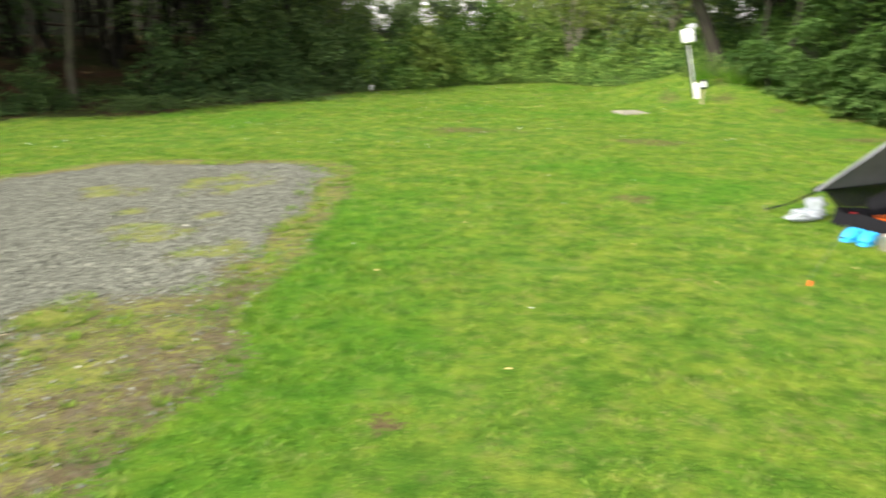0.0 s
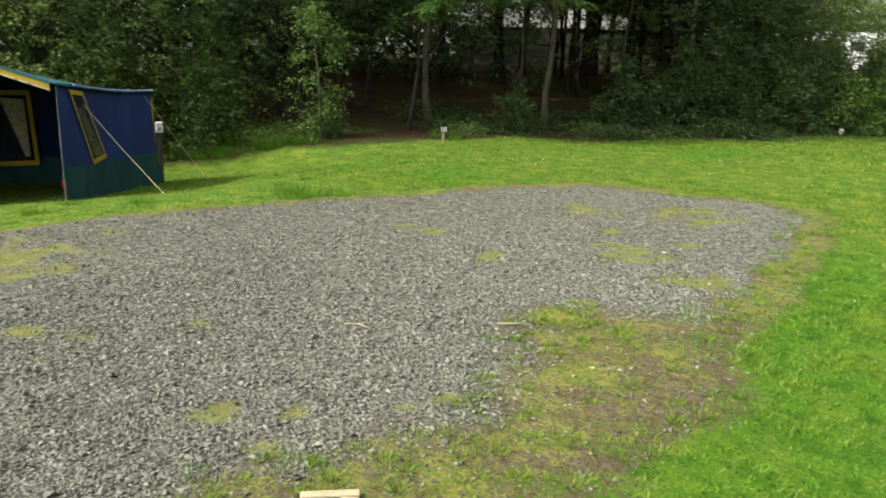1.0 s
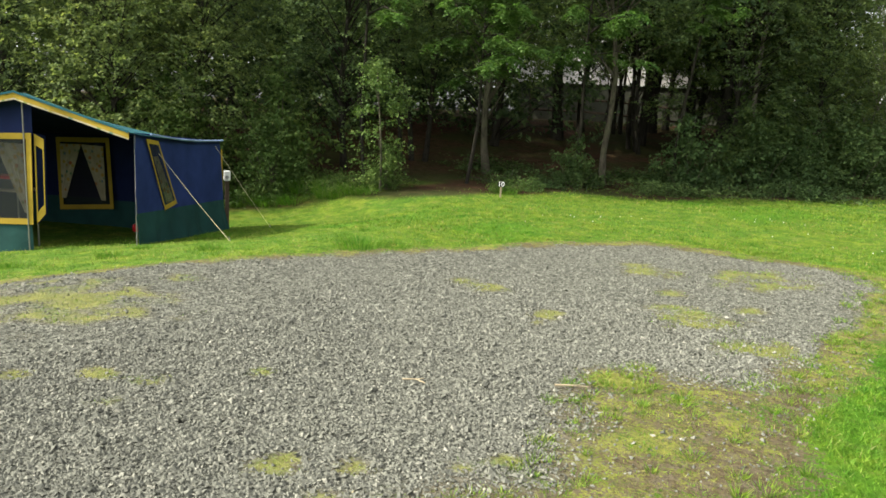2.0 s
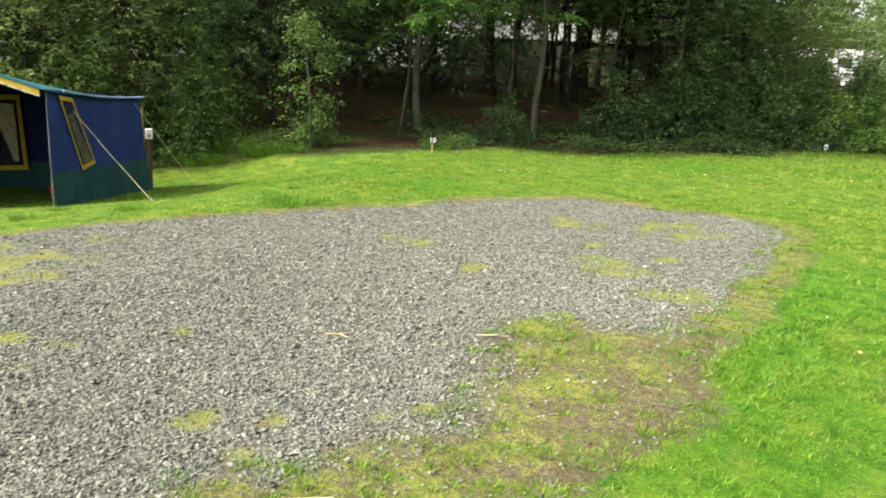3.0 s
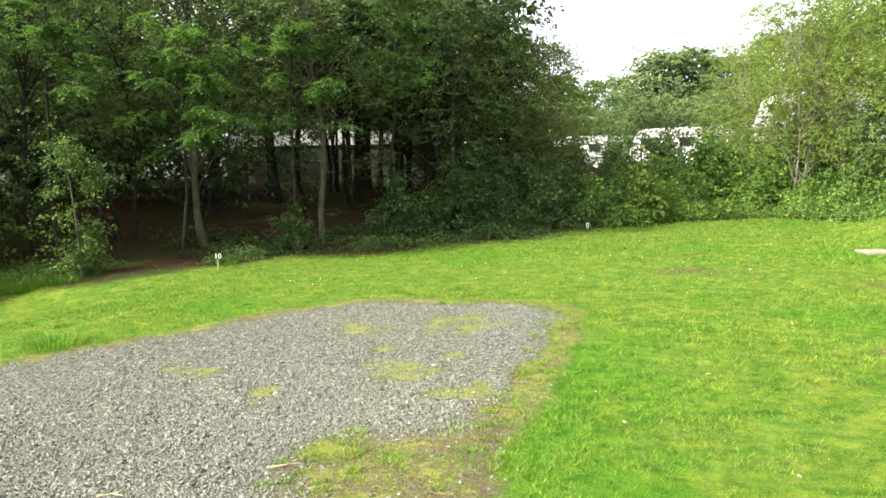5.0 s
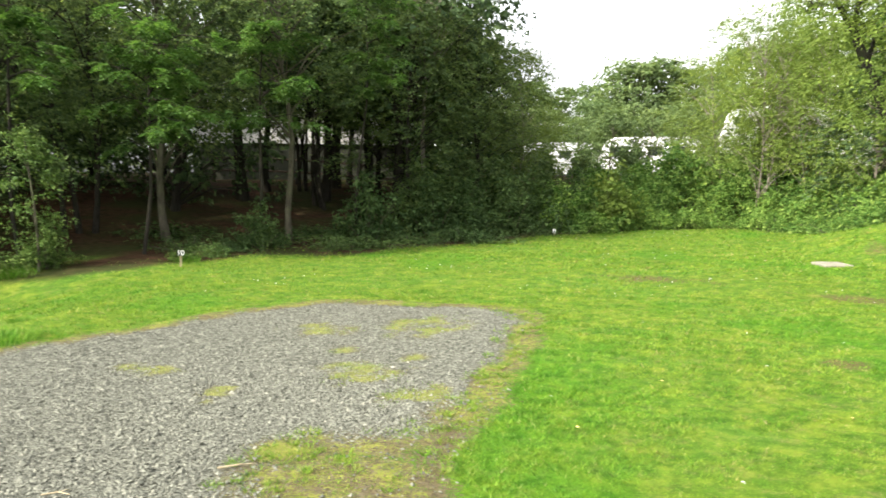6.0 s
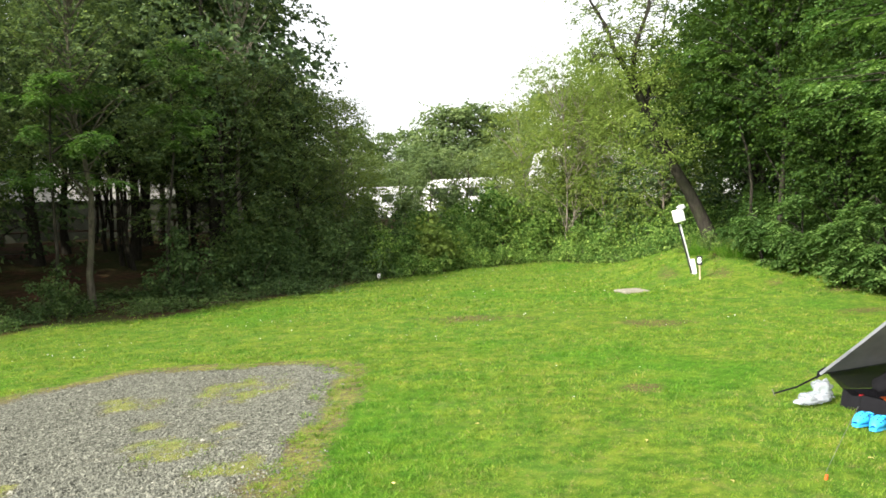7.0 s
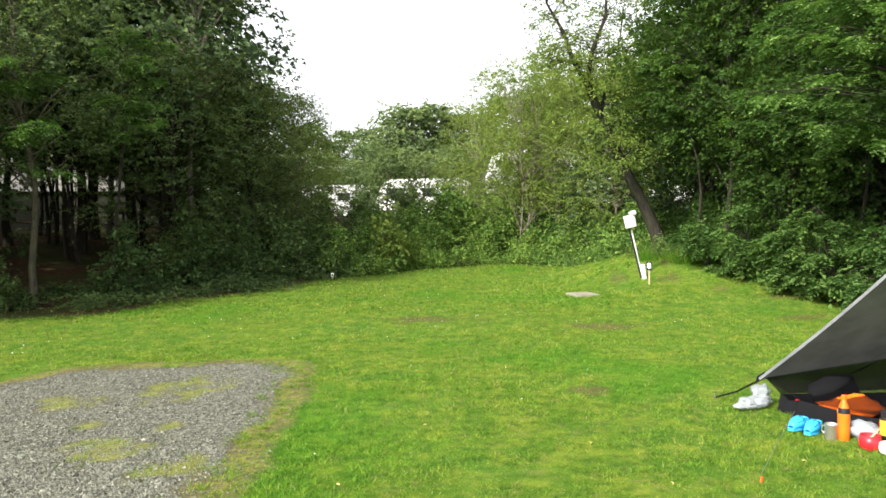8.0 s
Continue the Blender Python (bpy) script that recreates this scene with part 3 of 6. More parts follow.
def make_bush(name, seed, height, spread, clumps, per, leaf, mats, label, category="bush", clump_r=0.35, group=""):
    rng = np.random.RandomState(seed)
    wood, tips = [], []
    for k in range(clumps):
        a, q = rng.uniform(0, 2 * math.pi), rng.uniform(0, 1) ** 0.6
        z = height * (0.06 + 0.94 * rng.uniform(0, 1) ** 0.9)
        lobe = 0.72 + 0.3 * math.sin(2 * a + seed) + 0.22 * math.sin(5 * a + 2.3 * seed + 2.5 * z / height) + 0.16 * math.sin(7 * z / height + 3 * a)
        z *= 0.82 + 0.25 * math.sin(1.7 * a + 1.9 * seed)
        w = spread * q * max(0.3, lobe) * 1.15 * math.sqrt(max(0.08, 1 - (z / height) ** 2.2))
        tip = np.array([w * math.cos(a), w * math.sin(a), z])
        tips.append(tip)
        if k % 4 == 0:
            foot = np.array([0.25 * w * math.cos(a), 0.25 * w * math.sin(a), -0.05])
            wood.append(tube([foot, 0.6 * foot + 0.4 * tip + np.array([0, 0, 0.2 * z]), tip], [0.018, 0.012, 0.004], 4))
    tips = np.array(tips)
    V, F = leaves(rng, tips, clump_r * rng.uniform(0.6, 1.5, len(tips)), per, leaf, 0.9)
    V[:, 2] = np.maximum(V[:, 2], 0.01)
    ob = thing(name, Matrix.Identity(4), label, category, group)
    part("branchwork", tri_mesh("branchwork", *joined(wood), mats[0], True), None, ob)
    part("foliage", tri_mesh("foliage", V, F, mats[1]), None, ob)
    return ob


def place(ob, x, y, turn=0.0, size=1.0, tall=None, sink=0.05):
    ob.matrix_basis = Matrix.LocRotScale((x, y, high(x, y) - sink), Euler((0, 0, turn)), (size, size, tall or size))
    return ob


def again(ob, x, y, turn=0.0, size=1.0, tall=None, sink=0.05):
    c = copy_thing(ob, Matrix.Identity(4))
    return place(c, x, y, turn, size, tall, sink)


# ---- shapes ----
def box(sx, sy, sz, m=None, bevel=0.0):
    bm = bmesh.new()
    bmesh.ops.create_cube(bm, size=1.0)
    bmesh.ops.scale(bm, vec=(sx, sy, sz), verts=bm.verts)
    if bevel:
        bmesh.ops.bevel(bm, geom=bm.edges[:], offset=bevel, segments=2, affect="EDGES", profile=0.5)
    if m is not None:
        bmesh.ops.transform(bm, matrix=m, verts=bm.verts)
    return bm


def lathe(profile, sides=20, m=None):
    """A turned solid from (radius, height) pairs."""
    bm = bmesh.new()
    rings = []
    for r, z in profile:
        rings.append([bm.verts.new((r * math.cos(2 * math.pi * k / sides), r * math.sin(2 * math.pi * k / sides), z)) for k in range(sides)])
    for a, b in zip(rings, rings[1:]):
        for k in range(sides):
            bm.faces.new((a[k], a[(k + 1) % sides], b[(k + 1) % sides], b[k]))
    if profile[0][0] > 1e-4:
        bm.faces.new(rings[0][::-1])
    if profile[-1][0] > 1e-4:
        bm.faces.new(rings[-1])
    if m is not None:
        bmesh.ops.transform(bm, matrix=m, verts=bm.verts)
    return bm


def rod(points, radius, sides=6, taper=1.0):
    pts = [Vector(p) for p in points]
    n = len(pts)
    V, F = tube(pts, [radius * (1 + (taper - 1) * k / max(1, n - 1)) for k in range(n)], sides)
    bm = bmesh.new()
    vs = [bm.verts.new(v) for v in V]
    for f in F:
        bm.faces.new([vs[i] for i in f])
    bm.faces.new(vs[:sides][::-1])
    bm.faces.new(vs[-sides:])
    return bm


def sheet(f, nu, nv, thick=0.004):
    """Cloth with a thickness: f(u, v) gives the place, u and v from 0 to 1."""
    bm = bmesh.new()
    P = [[Vector(f(i / nu, j / nv)) for j in range(nv + 1)] for i in range(nu + 1)]
    N = []
    for i in range(nu + 1):
        for j in range(nv + 1):
            a = P[min(i + 1, nu)][j] - P[max(i - 1, 0)][j]
            b = P[i][min(j + 1, nv)] - P[i][max(j - 1, 0)]
            N.append(a.cross(b).normalized())
    top = [bm.verts.new(P[i][j]) for i in range(nu + 1) for j in range(nv + 1)]
    low = [bm.verts.new(P[i][j] - N[i * (nv + 1) + j] * thick) for i in range(nu + 1) for j in range(nv + 1)]
    w = nv + 1
    for i in range(nu):
        for j in range(nv):
            q = (i * w + j, (i + 1) * w + j, (i + 1) * w + j + 1, i * w + j + 1)
            bm.faces.new([top[k] for k in q])
            bm.faces.new([low[k] for k in q[::-1]])
    rim = [i * w for i in range(nu + 1)] + [nu * w + j for j in range(1, w)] + [i * w + nv for i in range(nu - 1, -1, -1)] + [j for j in range(nv - 1, 0, -1)]
    for a, b in zip(rim, rim[1:] + rim[:1]):
        bm.faces.new((top[b], top[a], low[a], low[b]))
    return bm


def quad_sheet(a, b, c, d, nu=8, nv=6, sag=0.0, ripple=0.0, thick=0.004, seed=0):
    """Cloth over four corners a b c d (round the edge)."""
    a, b, c, d = Vector(a), Vector(b), Vector(c), Vector(d)
    nrm = (b - a).cross(d - a).normalized()

    def f(u, v):
        p = a.lerp(b, u).lerp(d.lerp(c, u), v)
        p.z -= sag * 4 * u * (1 - u) * v ** 0.5
        return p + nrm * ripple * math.sin(9 * u + 5 * v + seed) * math.sin(3.1 * v + 7 * u + 2 * seed) * 4 * u * (1 - u)
    return sheet(f, nu, nv, thick)


def ring(corners, share, thick):
    """A flat frame of one piece round some corners, its bars taking a share of the way to the middle."""
    pts = [Vector(p) for p in corners]
    c = sum(pts, Vector()) / len(pts)
    nrm = (pts[1] - pts[0]).cross(pts[2] - pts[0]).normalized() * thick
    bm = bmesh.new()
    loops = [[bm.verts.new(q) for q in row] for row in (pts, [p.lerp(c, share) for p in pts], [p.lerp(c, share) + nrm for p in pts], [p + nrm for p in pts])]
    n = len(pts)
    for a, b in zip(loops, loops[1:] + loops[:1]):
        for k in range(n):
            bm.faces.new((a[k], a[(k + 1) % n], b[(k + 1) % n], b[k]))
    bmesh.ops.recalc_face_normals(bm, faces=bm.faces)
    return bm


def merge(*bms):
    out = bmesh.new()
    for bm in bms:
        me = bpy.data.meshes.new("tmp")
        bm.to_mesh(me)
        bm.free()
        out.from_mesh(me)
        bpy.data.meshes.remove(me)
    return out


def cloth(name, color, rough=0.85, weave=220.0, vary=0.22):
    m = Nodes(name)
    f = m.noise(2.5, 4, 0.6)
    lo, hi = tuple(c * (1 - vary) for c in color), tuple(min(1, c * (1 + vary)) for c in color)
    m.bump(m.noise(weave, 2), 0.25, 0.002)
    m.done(m.ramp(f, (0.3, lo), (0.7, hi)), rough, Specular_IOR_Level=0.1)
    return m.mat


def thin_glass(name, tint, clear):
    """Limp window film: part clear, part glossy."""
    m = Nodes(name)
    m.done(tint, 0.12)
    t = m.n.new("ShaderNodeBsdfTransparent")
    mixer = m.n.new("ShaderNodeMixShader")
    mixer.inputs[0].default_value = clear
    m.l.new(m.bsdf.outputs[0], mixer.inputs[1]), m.l.new(t.outputs[0], mixer.inputs[2])
    m.l.new(mixer.outputs[0], m.n["Material Output"].inputs["Surface"])
    return m.mat


BLUE, TEAL, GREEN, YELLOW = cloth("blue_canvas", (0.018, 0.032, 0.115)), cloth("teal_canvas", (0.016, 0.075, 0.085)), cloth("green_canvas", (0.014, 0.048, 0.043)), cloth("yellow_tape", (0.30, 0.21, 0.026))


def printed_cloth():
    """Cream curtain with a loose print of red, green and ochre flowers."""
    m = Nodes("printed_curtain")
    base = m.ramp(m.noise(5, 3), (0.3, (0.26, 0.23, 0.15)), (0.7, (0.38, 0.34, 0.23)))
    bloom = m.ramp(m.voronoi(11, "Color"), (0.0, (0.30, 0.07, 0.04)), (0.35, (0.34, 0.24, 0.06)), (0.65, (0.07, 0.15, 0.07)), (1.0, (0.12, 0.16, 0.22)))
    petal = m.ramp(m.voronoi(11), (0.28, 1.0), (0.42, 0.0))
    m.bump(m.noise(220, 2), 0.25, 0.002)
    return m.done(m.mix(petal, base, bloom), 0.85, Specular_IOR_Level=0.1)


CURTAIN = printed_cloth()
# canvas blue paled to paint the highlight on the eave
HEM_HIGHLIGHT = cloth("highlight_blue_hem", (0.20, 0.27, 0.42))
FILM = thin_glass("window_film", (0.03, 0.033, 0.036), 0.60)
STEEL = plain("tent_pole_steel", (0.26, 0.25, 0.22), 0.4, 0.6)
ROPE = plain("pale_rope", (0.55, 0.5, 0.3), 0.8)
# the blue canvas again, darkened to paint in the tent's inner shade
BLUE_SHADED = cloth("shaded_blue_canvas", (0.008, 0.014, 0.05))
GREY, GREY_HEM, BLACK = cloth("grey_ripstop", (0.24, 0.24, 0.24), 0.7), cloth("pale_grey_hem", (0.17, 0.175, 0.185), 0.7), cloth("black_nylon", (0.006, 0.006, 0.007), 0.95)
def shine_through(mat, share):
    """Thin fabric that lets some light through."""
    n, l = mat.node_tree.nodes, mat.node_tree.links
    b = n["Principled BSDF"]
    t = n.new("ShaderNodeBsdfTranslucent")
    l.new(b.inputs["Base Color"].links[0].from_socket, t.inputs["Color"])
    mixer = n.new("ShaderNodeMixShader")
    mixer.inputs[0].default_value = share
    l.new(b.outputs[0], mixer.inputs[1]), l.new(t.outputs[0], mixer.inputs[2])
    l.new(mixer.outputs[0], n["Material Output"].inputs["Surface"])


shine_through(GREY, 0.4)
MESH = thin_glass("midge_mesh", (0.012, 0.012, 0.013), 0.32)
MESH_FRONT = thin_glass("fine_midge_mesh", (0.005, 0.005, 0.006), 0.6)
for net in (MESH, MESH_FRONT):
    net.node_tree.nodes["Principled BSDF"].inputs["Roughness"].default_value = 0.9
    net.node_tree.nodes["Principled BSDF"].inputs["Specular IOR Level"].default_value = 0.0
WHITE = plain("white_plastic", (0.72, 0.72, 0.70), 0.45, vary=0.12)
WHITE_WALL = plain("white_enamel", (0.80, 0.80, 0.79), 0.35, vary=0.06, scale=1.5, relief=0.0)
DARK_GLASS = plain("dark_glass", (0.03, 0.035, 0.04), 0.1, vary=0.3, relief=0.0)
CONCRETE = plain("worn_concrete", (0.21, 0.195, 0.15), 0.9, vary=0.35, scale=5)
PALE_WOOD = plain("weathered_pale_wood", (0.35, 0.29, 0.18), 0.85, vary=0.35, scale=12)
DARK_WOOD = plain("dark_fence_wood", (0.09, 0.065, 0.045), 0.9, vary=0.4, scale=6)
AQUA = plain("sky_blue_foam", (0.035, 0.36, 0.72), 0.5, vary=0.1)
DARK = plain("near_black_plastic", (0.012, 0.012, 0.014), 0.4, vary=0.2)
STEEL_MUG = plain("brushed_steel", (0.50, 0.47, 0.42), 0.42, 0.85, vary=0.2)
ORANGE = plain("orange_juice_plastic", (0.64, 0.13, 0.010), 0.35, vary=0.08, relief=0.0)
ORANGE_CLOTH = cloth("orange_cloth", (0.72, 0.13, 0.01), 0.7)
YELLOW_SACK = cloth("mustard_sack", (0.46, 0.29, 0.015), 0.5)
RED = plain("red_plastic", (0.62, 0.018, 0.025), 0.3, vary=0.1)
BAG = thin_glass("thin_white_polythene", (0.34, 0.365, 0.40), 0.45)
CARD_YELLOW = plain("yellow_label", (0.62, 0.42, 0.03), 0.5, vary=0.15)


# ---- blue frame tent ----
def frame_tent():
    m = pose(-10.01, 5.29, -0.4, 0, 0, math.degrees(math.atan2(0.47, 0.88)))
    t = thing("frame_tent", m, "blue and green canvas frame tent with yellow trim, front open", "tent")

    def foot(x, y):
        w = m @ Vector((x, y, 0))
        return high(w.x, w.y) + 0.4

    def drop(y):
        return -0.2 * y / 2.62
    ridge, eave, back, mid = 2.0, 1.55, 2.62, -1.62

    def slope(side):
        def f(u, v):
            y = -0.18 + (back + 0.2) * u
            x = mid + side * (1.66 if side > 0 else 2.06) * v
            top = ridge - 0.64 * max(0.0, y) / back
            z = top + (eave + drop(y) - top) * v - 0.05 * math.sin(math.pi * u) * v - 0.02 * math.sin(math.pi * v) * (1 - u)
            return (x, y, z + 0.006 * math.sin(11 * u + 4 * v))
        return f
    part("roof_panel", sheet(slope(1), 14, 8, -0.006), TEAL, t, "dark teal canvas roof slope")
    part("roof_panel", sheet(slope(-1), 14, 8, 0.006), TEAL, t, "dark teal canvas roof slope")
    # extra sheets below the roof, coloured as its shaded underside
    for side in (1, -1):
        def lining(u, v, f=slope(side)):
            p = f(u, v)
            return (p[0], p[1], p[2] - 0.03)
        part("lining", sheet(lining, 8, 6, 0.004), BLUE_SHADED, t, "roof underside, coloured dark for its shade")
    for s in (1, -1):
        def band(u, v, s=s):
            x = mid + s * (1.67 if s > 0 else 2.07) * u
            return (x, -0.20 - 0.012 * math.sin(9 * u), ridge + 0.01 + (eave - ridge) * u - 0.082 * v)
        part("trim", sheet(band, 12, 2, 0.006 * s), YELLOW, t, "yellow gable edging")

        def edge(u, v, s=s):
            p = band(u, 1.0)
            return (p[0], p[1] - 0.004, p[2] + 0.004 - 0.022 * v)
        part("piping", sheet(edge, 12, 1, 0.006 * s), CURTAIN, t, "pale hem below the yellow edging")

        def hem(u, v, s=s):
            x = mid + s * (1.67 if s > 0 else 2.07) * u
            return (x, -0.215, ridge + 0.03 + (eave - ridge) * u - 0.03 * v)
        part("piping", sheet(hem, 12, 1, 0.01 * s), TEAL, t)
    # side wall towards the meadow, with its skirt
    part("side_wall", sheet(lambda u, v: (0.0 + 0.05 * (1 - v) * u + 0.012 * math.sin(7 * u + 3 * v), back * u, 0.42 + drop(back * u) * 0.4 * (1 - v) + v * (1.13 + drop(back * u))), 18, 8), BLUE, t, "royal blue canvas wall")
    part("skirt", sheet(lambda u, v: (0.012 * math.sin(7 * u) + 0.05 * u + 0.10 * (1 - v) * (0.3 + u) + (0.045 * math.sin(17 * u) + 0.03 * math.sin(41 * u + 2)) * (1 - v) * (0.4 + v), back * u + 0.06 * u * (1 - v), foot(0, back * u) * (1 - v) + (0.43 + drop(back * u) * 0.4) * v), 44, 6), GREEN, t, "dark green lower wall")
    # hem where the roof meets the wall, its highlight put into the colour
    part("hem", rod([(0.045, back * k / 8 + 0.02, 1.565 + drop(back * k / 8) - 0.05 * math.sin(math.pi * k / 8)) for k in range(1, 9)], 0.016, 6), HEM_HIGHLIGHT, t, "hem along the eave, its highlight painted pale blue")
    # leaning side window
    a, b, c, d = (0.24, 1.46), (0.55, 1.42), (1.06, 0.46), (0.71, 0.40)

    def frame_of(pts, x, w, mat, label, parent, axis="x"):
        k = (lambda r: (x, r[0], r[1])) if axis == "x" else (lambda r: (r[0], x, r[1]))
        return part("window_frame", ring([k(p) for p in pts], w, 0.008), mat, parent, label)
    wd = part("window", quad_sheet((0.028, a[0], a[1]), (0.028, b[0], b[1]), (0.035, c[0], c[1]), (0.035, d[0], d[1]), 4, 6, thick=0.003), FILM, t, "clear film window")
    frame_of([a, b, c, d], 0.045, 0.12, YELLOW, "yellow window edging", wd)
    part("curtain", quad_sheet((0.02, 0.44, 1.2), (0.02, 0.57, 1.2), (0.02, 1.0, 0.52), (0.02, 0.80, 0.49), 4, 4), CURTAIN, wd)
    part("corner_strip", quad_sheet((0.03, back + 0.01, 0.55), (0.03, back + 0.06, 0.5), (0.03, back + 0.03, 1.2), (0.03, back - 0.02, 1.22), 2, 6), YELLOW, t, "yellow edging at the rear corner")
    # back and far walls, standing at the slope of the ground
    part("back_wall", sheet(lambda u, v: (-3.65 + 3.65 * u, back - 0.03, (0.2 + (1.35 - 0.2) * v)), 12, 8), BLUE_SHADED, t, "blue inner wall darkened for shade")
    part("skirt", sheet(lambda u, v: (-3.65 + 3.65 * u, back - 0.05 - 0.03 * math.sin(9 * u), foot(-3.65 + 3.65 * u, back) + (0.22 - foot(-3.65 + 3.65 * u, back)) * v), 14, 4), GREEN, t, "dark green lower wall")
    part("side_wall", sheet(lambda u, v: (-3.65, back * u, foot(-3.65, back * u) + (1.55 + drop(back * u) - foot(-3.65, back * u)) * v), 10, 6), BLUE_SHADED, t, "royal blue canvas wall")
    # inner window with drawn-back curtains
    pts = [(-3.0, 1.26), (-1.99, 1.30), (-1.93, 0.06), (-2.97, -0.02)]
    wd = part("window", quad_sheet(*[(p[0], back - 0.10, p[1]) for p in pts], 4, 4), FILM, t, "dim film window")
    frame_of(pts, back - 0.12, 0.13, YELLOW, "yellow window edging", wd, "y")
    for x0, x1, xl in ((-2.9, -2.5, -2.9), (-2.08, -2.5, -2.06)):
        part("curtain", quad_sheet((x0, back - 0.15, 1.15), ((x0 + x1) / 2 + (x1 - x0) * 0.5, back - 0.15, 1.16), (xl + (x1 - x0) * 0.2, back - 0.15, 0.2), (xl, back - 0.15, 0.2), 8, 6, ripple=0.02), CURTAIN, wd, "patterned curtain tied back")
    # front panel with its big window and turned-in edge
    part("front_panel", sheet(lambda u, v: (-3.65 + 2.12 * u, -0.01 + 0.012 * math.sin(8 * u), 1.42 + (0.11 + 0.40 * min(1, u * 1.05)) * v), 8, 4), BLUE_SHADED, t, "blue gable panel darkened for shade")
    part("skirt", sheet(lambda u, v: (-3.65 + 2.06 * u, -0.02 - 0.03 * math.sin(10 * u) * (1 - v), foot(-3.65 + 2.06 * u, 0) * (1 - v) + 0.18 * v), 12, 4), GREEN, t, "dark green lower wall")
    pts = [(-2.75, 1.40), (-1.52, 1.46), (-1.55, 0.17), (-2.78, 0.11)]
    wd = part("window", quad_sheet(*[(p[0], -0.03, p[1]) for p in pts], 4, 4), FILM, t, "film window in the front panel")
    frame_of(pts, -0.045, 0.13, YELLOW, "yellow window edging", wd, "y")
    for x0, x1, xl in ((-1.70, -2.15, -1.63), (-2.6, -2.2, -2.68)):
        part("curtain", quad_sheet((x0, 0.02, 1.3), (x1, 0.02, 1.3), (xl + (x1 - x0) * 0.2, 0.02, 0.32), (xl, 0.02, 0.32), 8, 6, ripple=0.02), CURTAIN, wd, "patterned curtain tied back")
    part("return_panel", quad_sheet((-1.51, 0.0, 0.17), (-1.47, 0.16, 0.3), (-1.45, 0.16, 1.42), (-1.51, 0.0, 1.46), 4, 6), BLUE_SHADED, t, "turned-in edge of the front panel")
    frame_of([(-1.505, 1.45), (-1.36, 1.38), (-1.38, 0.33), (-1.52, 0.18)], -0.004, 0.26, YELLOW, "yellow edging", t, "y")
    # poles and guys
    part("pole", rod([(0, 0.01, foot(0, 0)), (0.0, 0.01, 1.53)], 0.008, 8), STEEL, t, "steel tent pole")
    part("pole", rod([(-1.62, -0.05, foot(-1.62, -0.05)), (-1.63, -0.05, 1.93)], 0.010, 8), STEEL, t, "steel tent pole")
    part("ridge_pole", rod([(mid, -0.15, 1.96), (mid, 2.58, 1.33)], 0.014, 8), STEEL, t)
    for p, q in (((0.03, 0.58, 1.24), (1.42, -0.08, 0.16)), ((0.02, 2.4, 1.28), (0.95, 2.55, foot(0.95, 2.55)))):
        part("guy_rope", rod([p, tuple(0.5 * (p[i] + q[i]) - (0.02 if i == 2 else 0) for i in range(3)), q], 0.003, 5), ROPE, t, "taut pale guy rope")
        part("peg", rod([(q[0] + 0.02, q[1], foot(q[0], q[1]) - 0.05), (q[0] - 0.02, q[1], foot(q[0], q[1]) + 0.06)], 0.006, 5), STEEL, t)
    return t


tent = frame_tent()


def red_bag():
    ob = thing("bag", pose(-12.2, 6.62, high(-12.2, 6.62), 0, 0, 40), "red holdall on the grass inside the tent", "bag")
    part("body", box(0.14, 0.18, 0.14, pose(-0.05, 0.12, 0.07), 0.045), RED, ob)
    part("handle", rod([(-0.05, 0.06, 0.13), (-0.05, 0.08, 0.18), (-0.05, 0.16, 0.18), (-0.05, 0.18, 0.13)], 0.008, 6), RED, ob)
    return ob


red_bag()


def camp_table():
    at = pose(-10.01, 5.29, -0.4, 0, 0, math.degrees(math.atan2(0.47, 0.88))) @ Vector((-2.35, 0.38, 0))
    z = high(at.x, at.y)
    ob = thing("camp_table", pose(at.x, at.y, z, 0, 0, 28), "folding camp table behind the tent's front window", "table")
    part("tabletop", box(0.9, 0.5, 0.025, pose(0, 0, 0.88), 0.008), PALE_WOOD, ob)
    for sx in (-0.4, 0.4):
        for sy in (-0.2, 0.2):
            part("leg", rod([(sx, sy, 0.0), (sx, sy, 0.87)], 0.012, 6), STEEL, ob)
    b = thing("cool_box", pose(at.x, at.y, z + 0.8935, 0, 0, 28), "red-lidded dark cool box on the camp table", "box")
    part("body", box(0.34, 0.24, 0.14, pose(0.1, 0, 0.07), 0.02), DARK, b)
    part("lid", box(0.36, 0.26, 0.05, pose(0.1, 0, 0.165), 0.02), RED, b, "red lid")
    return ob


camp_table()


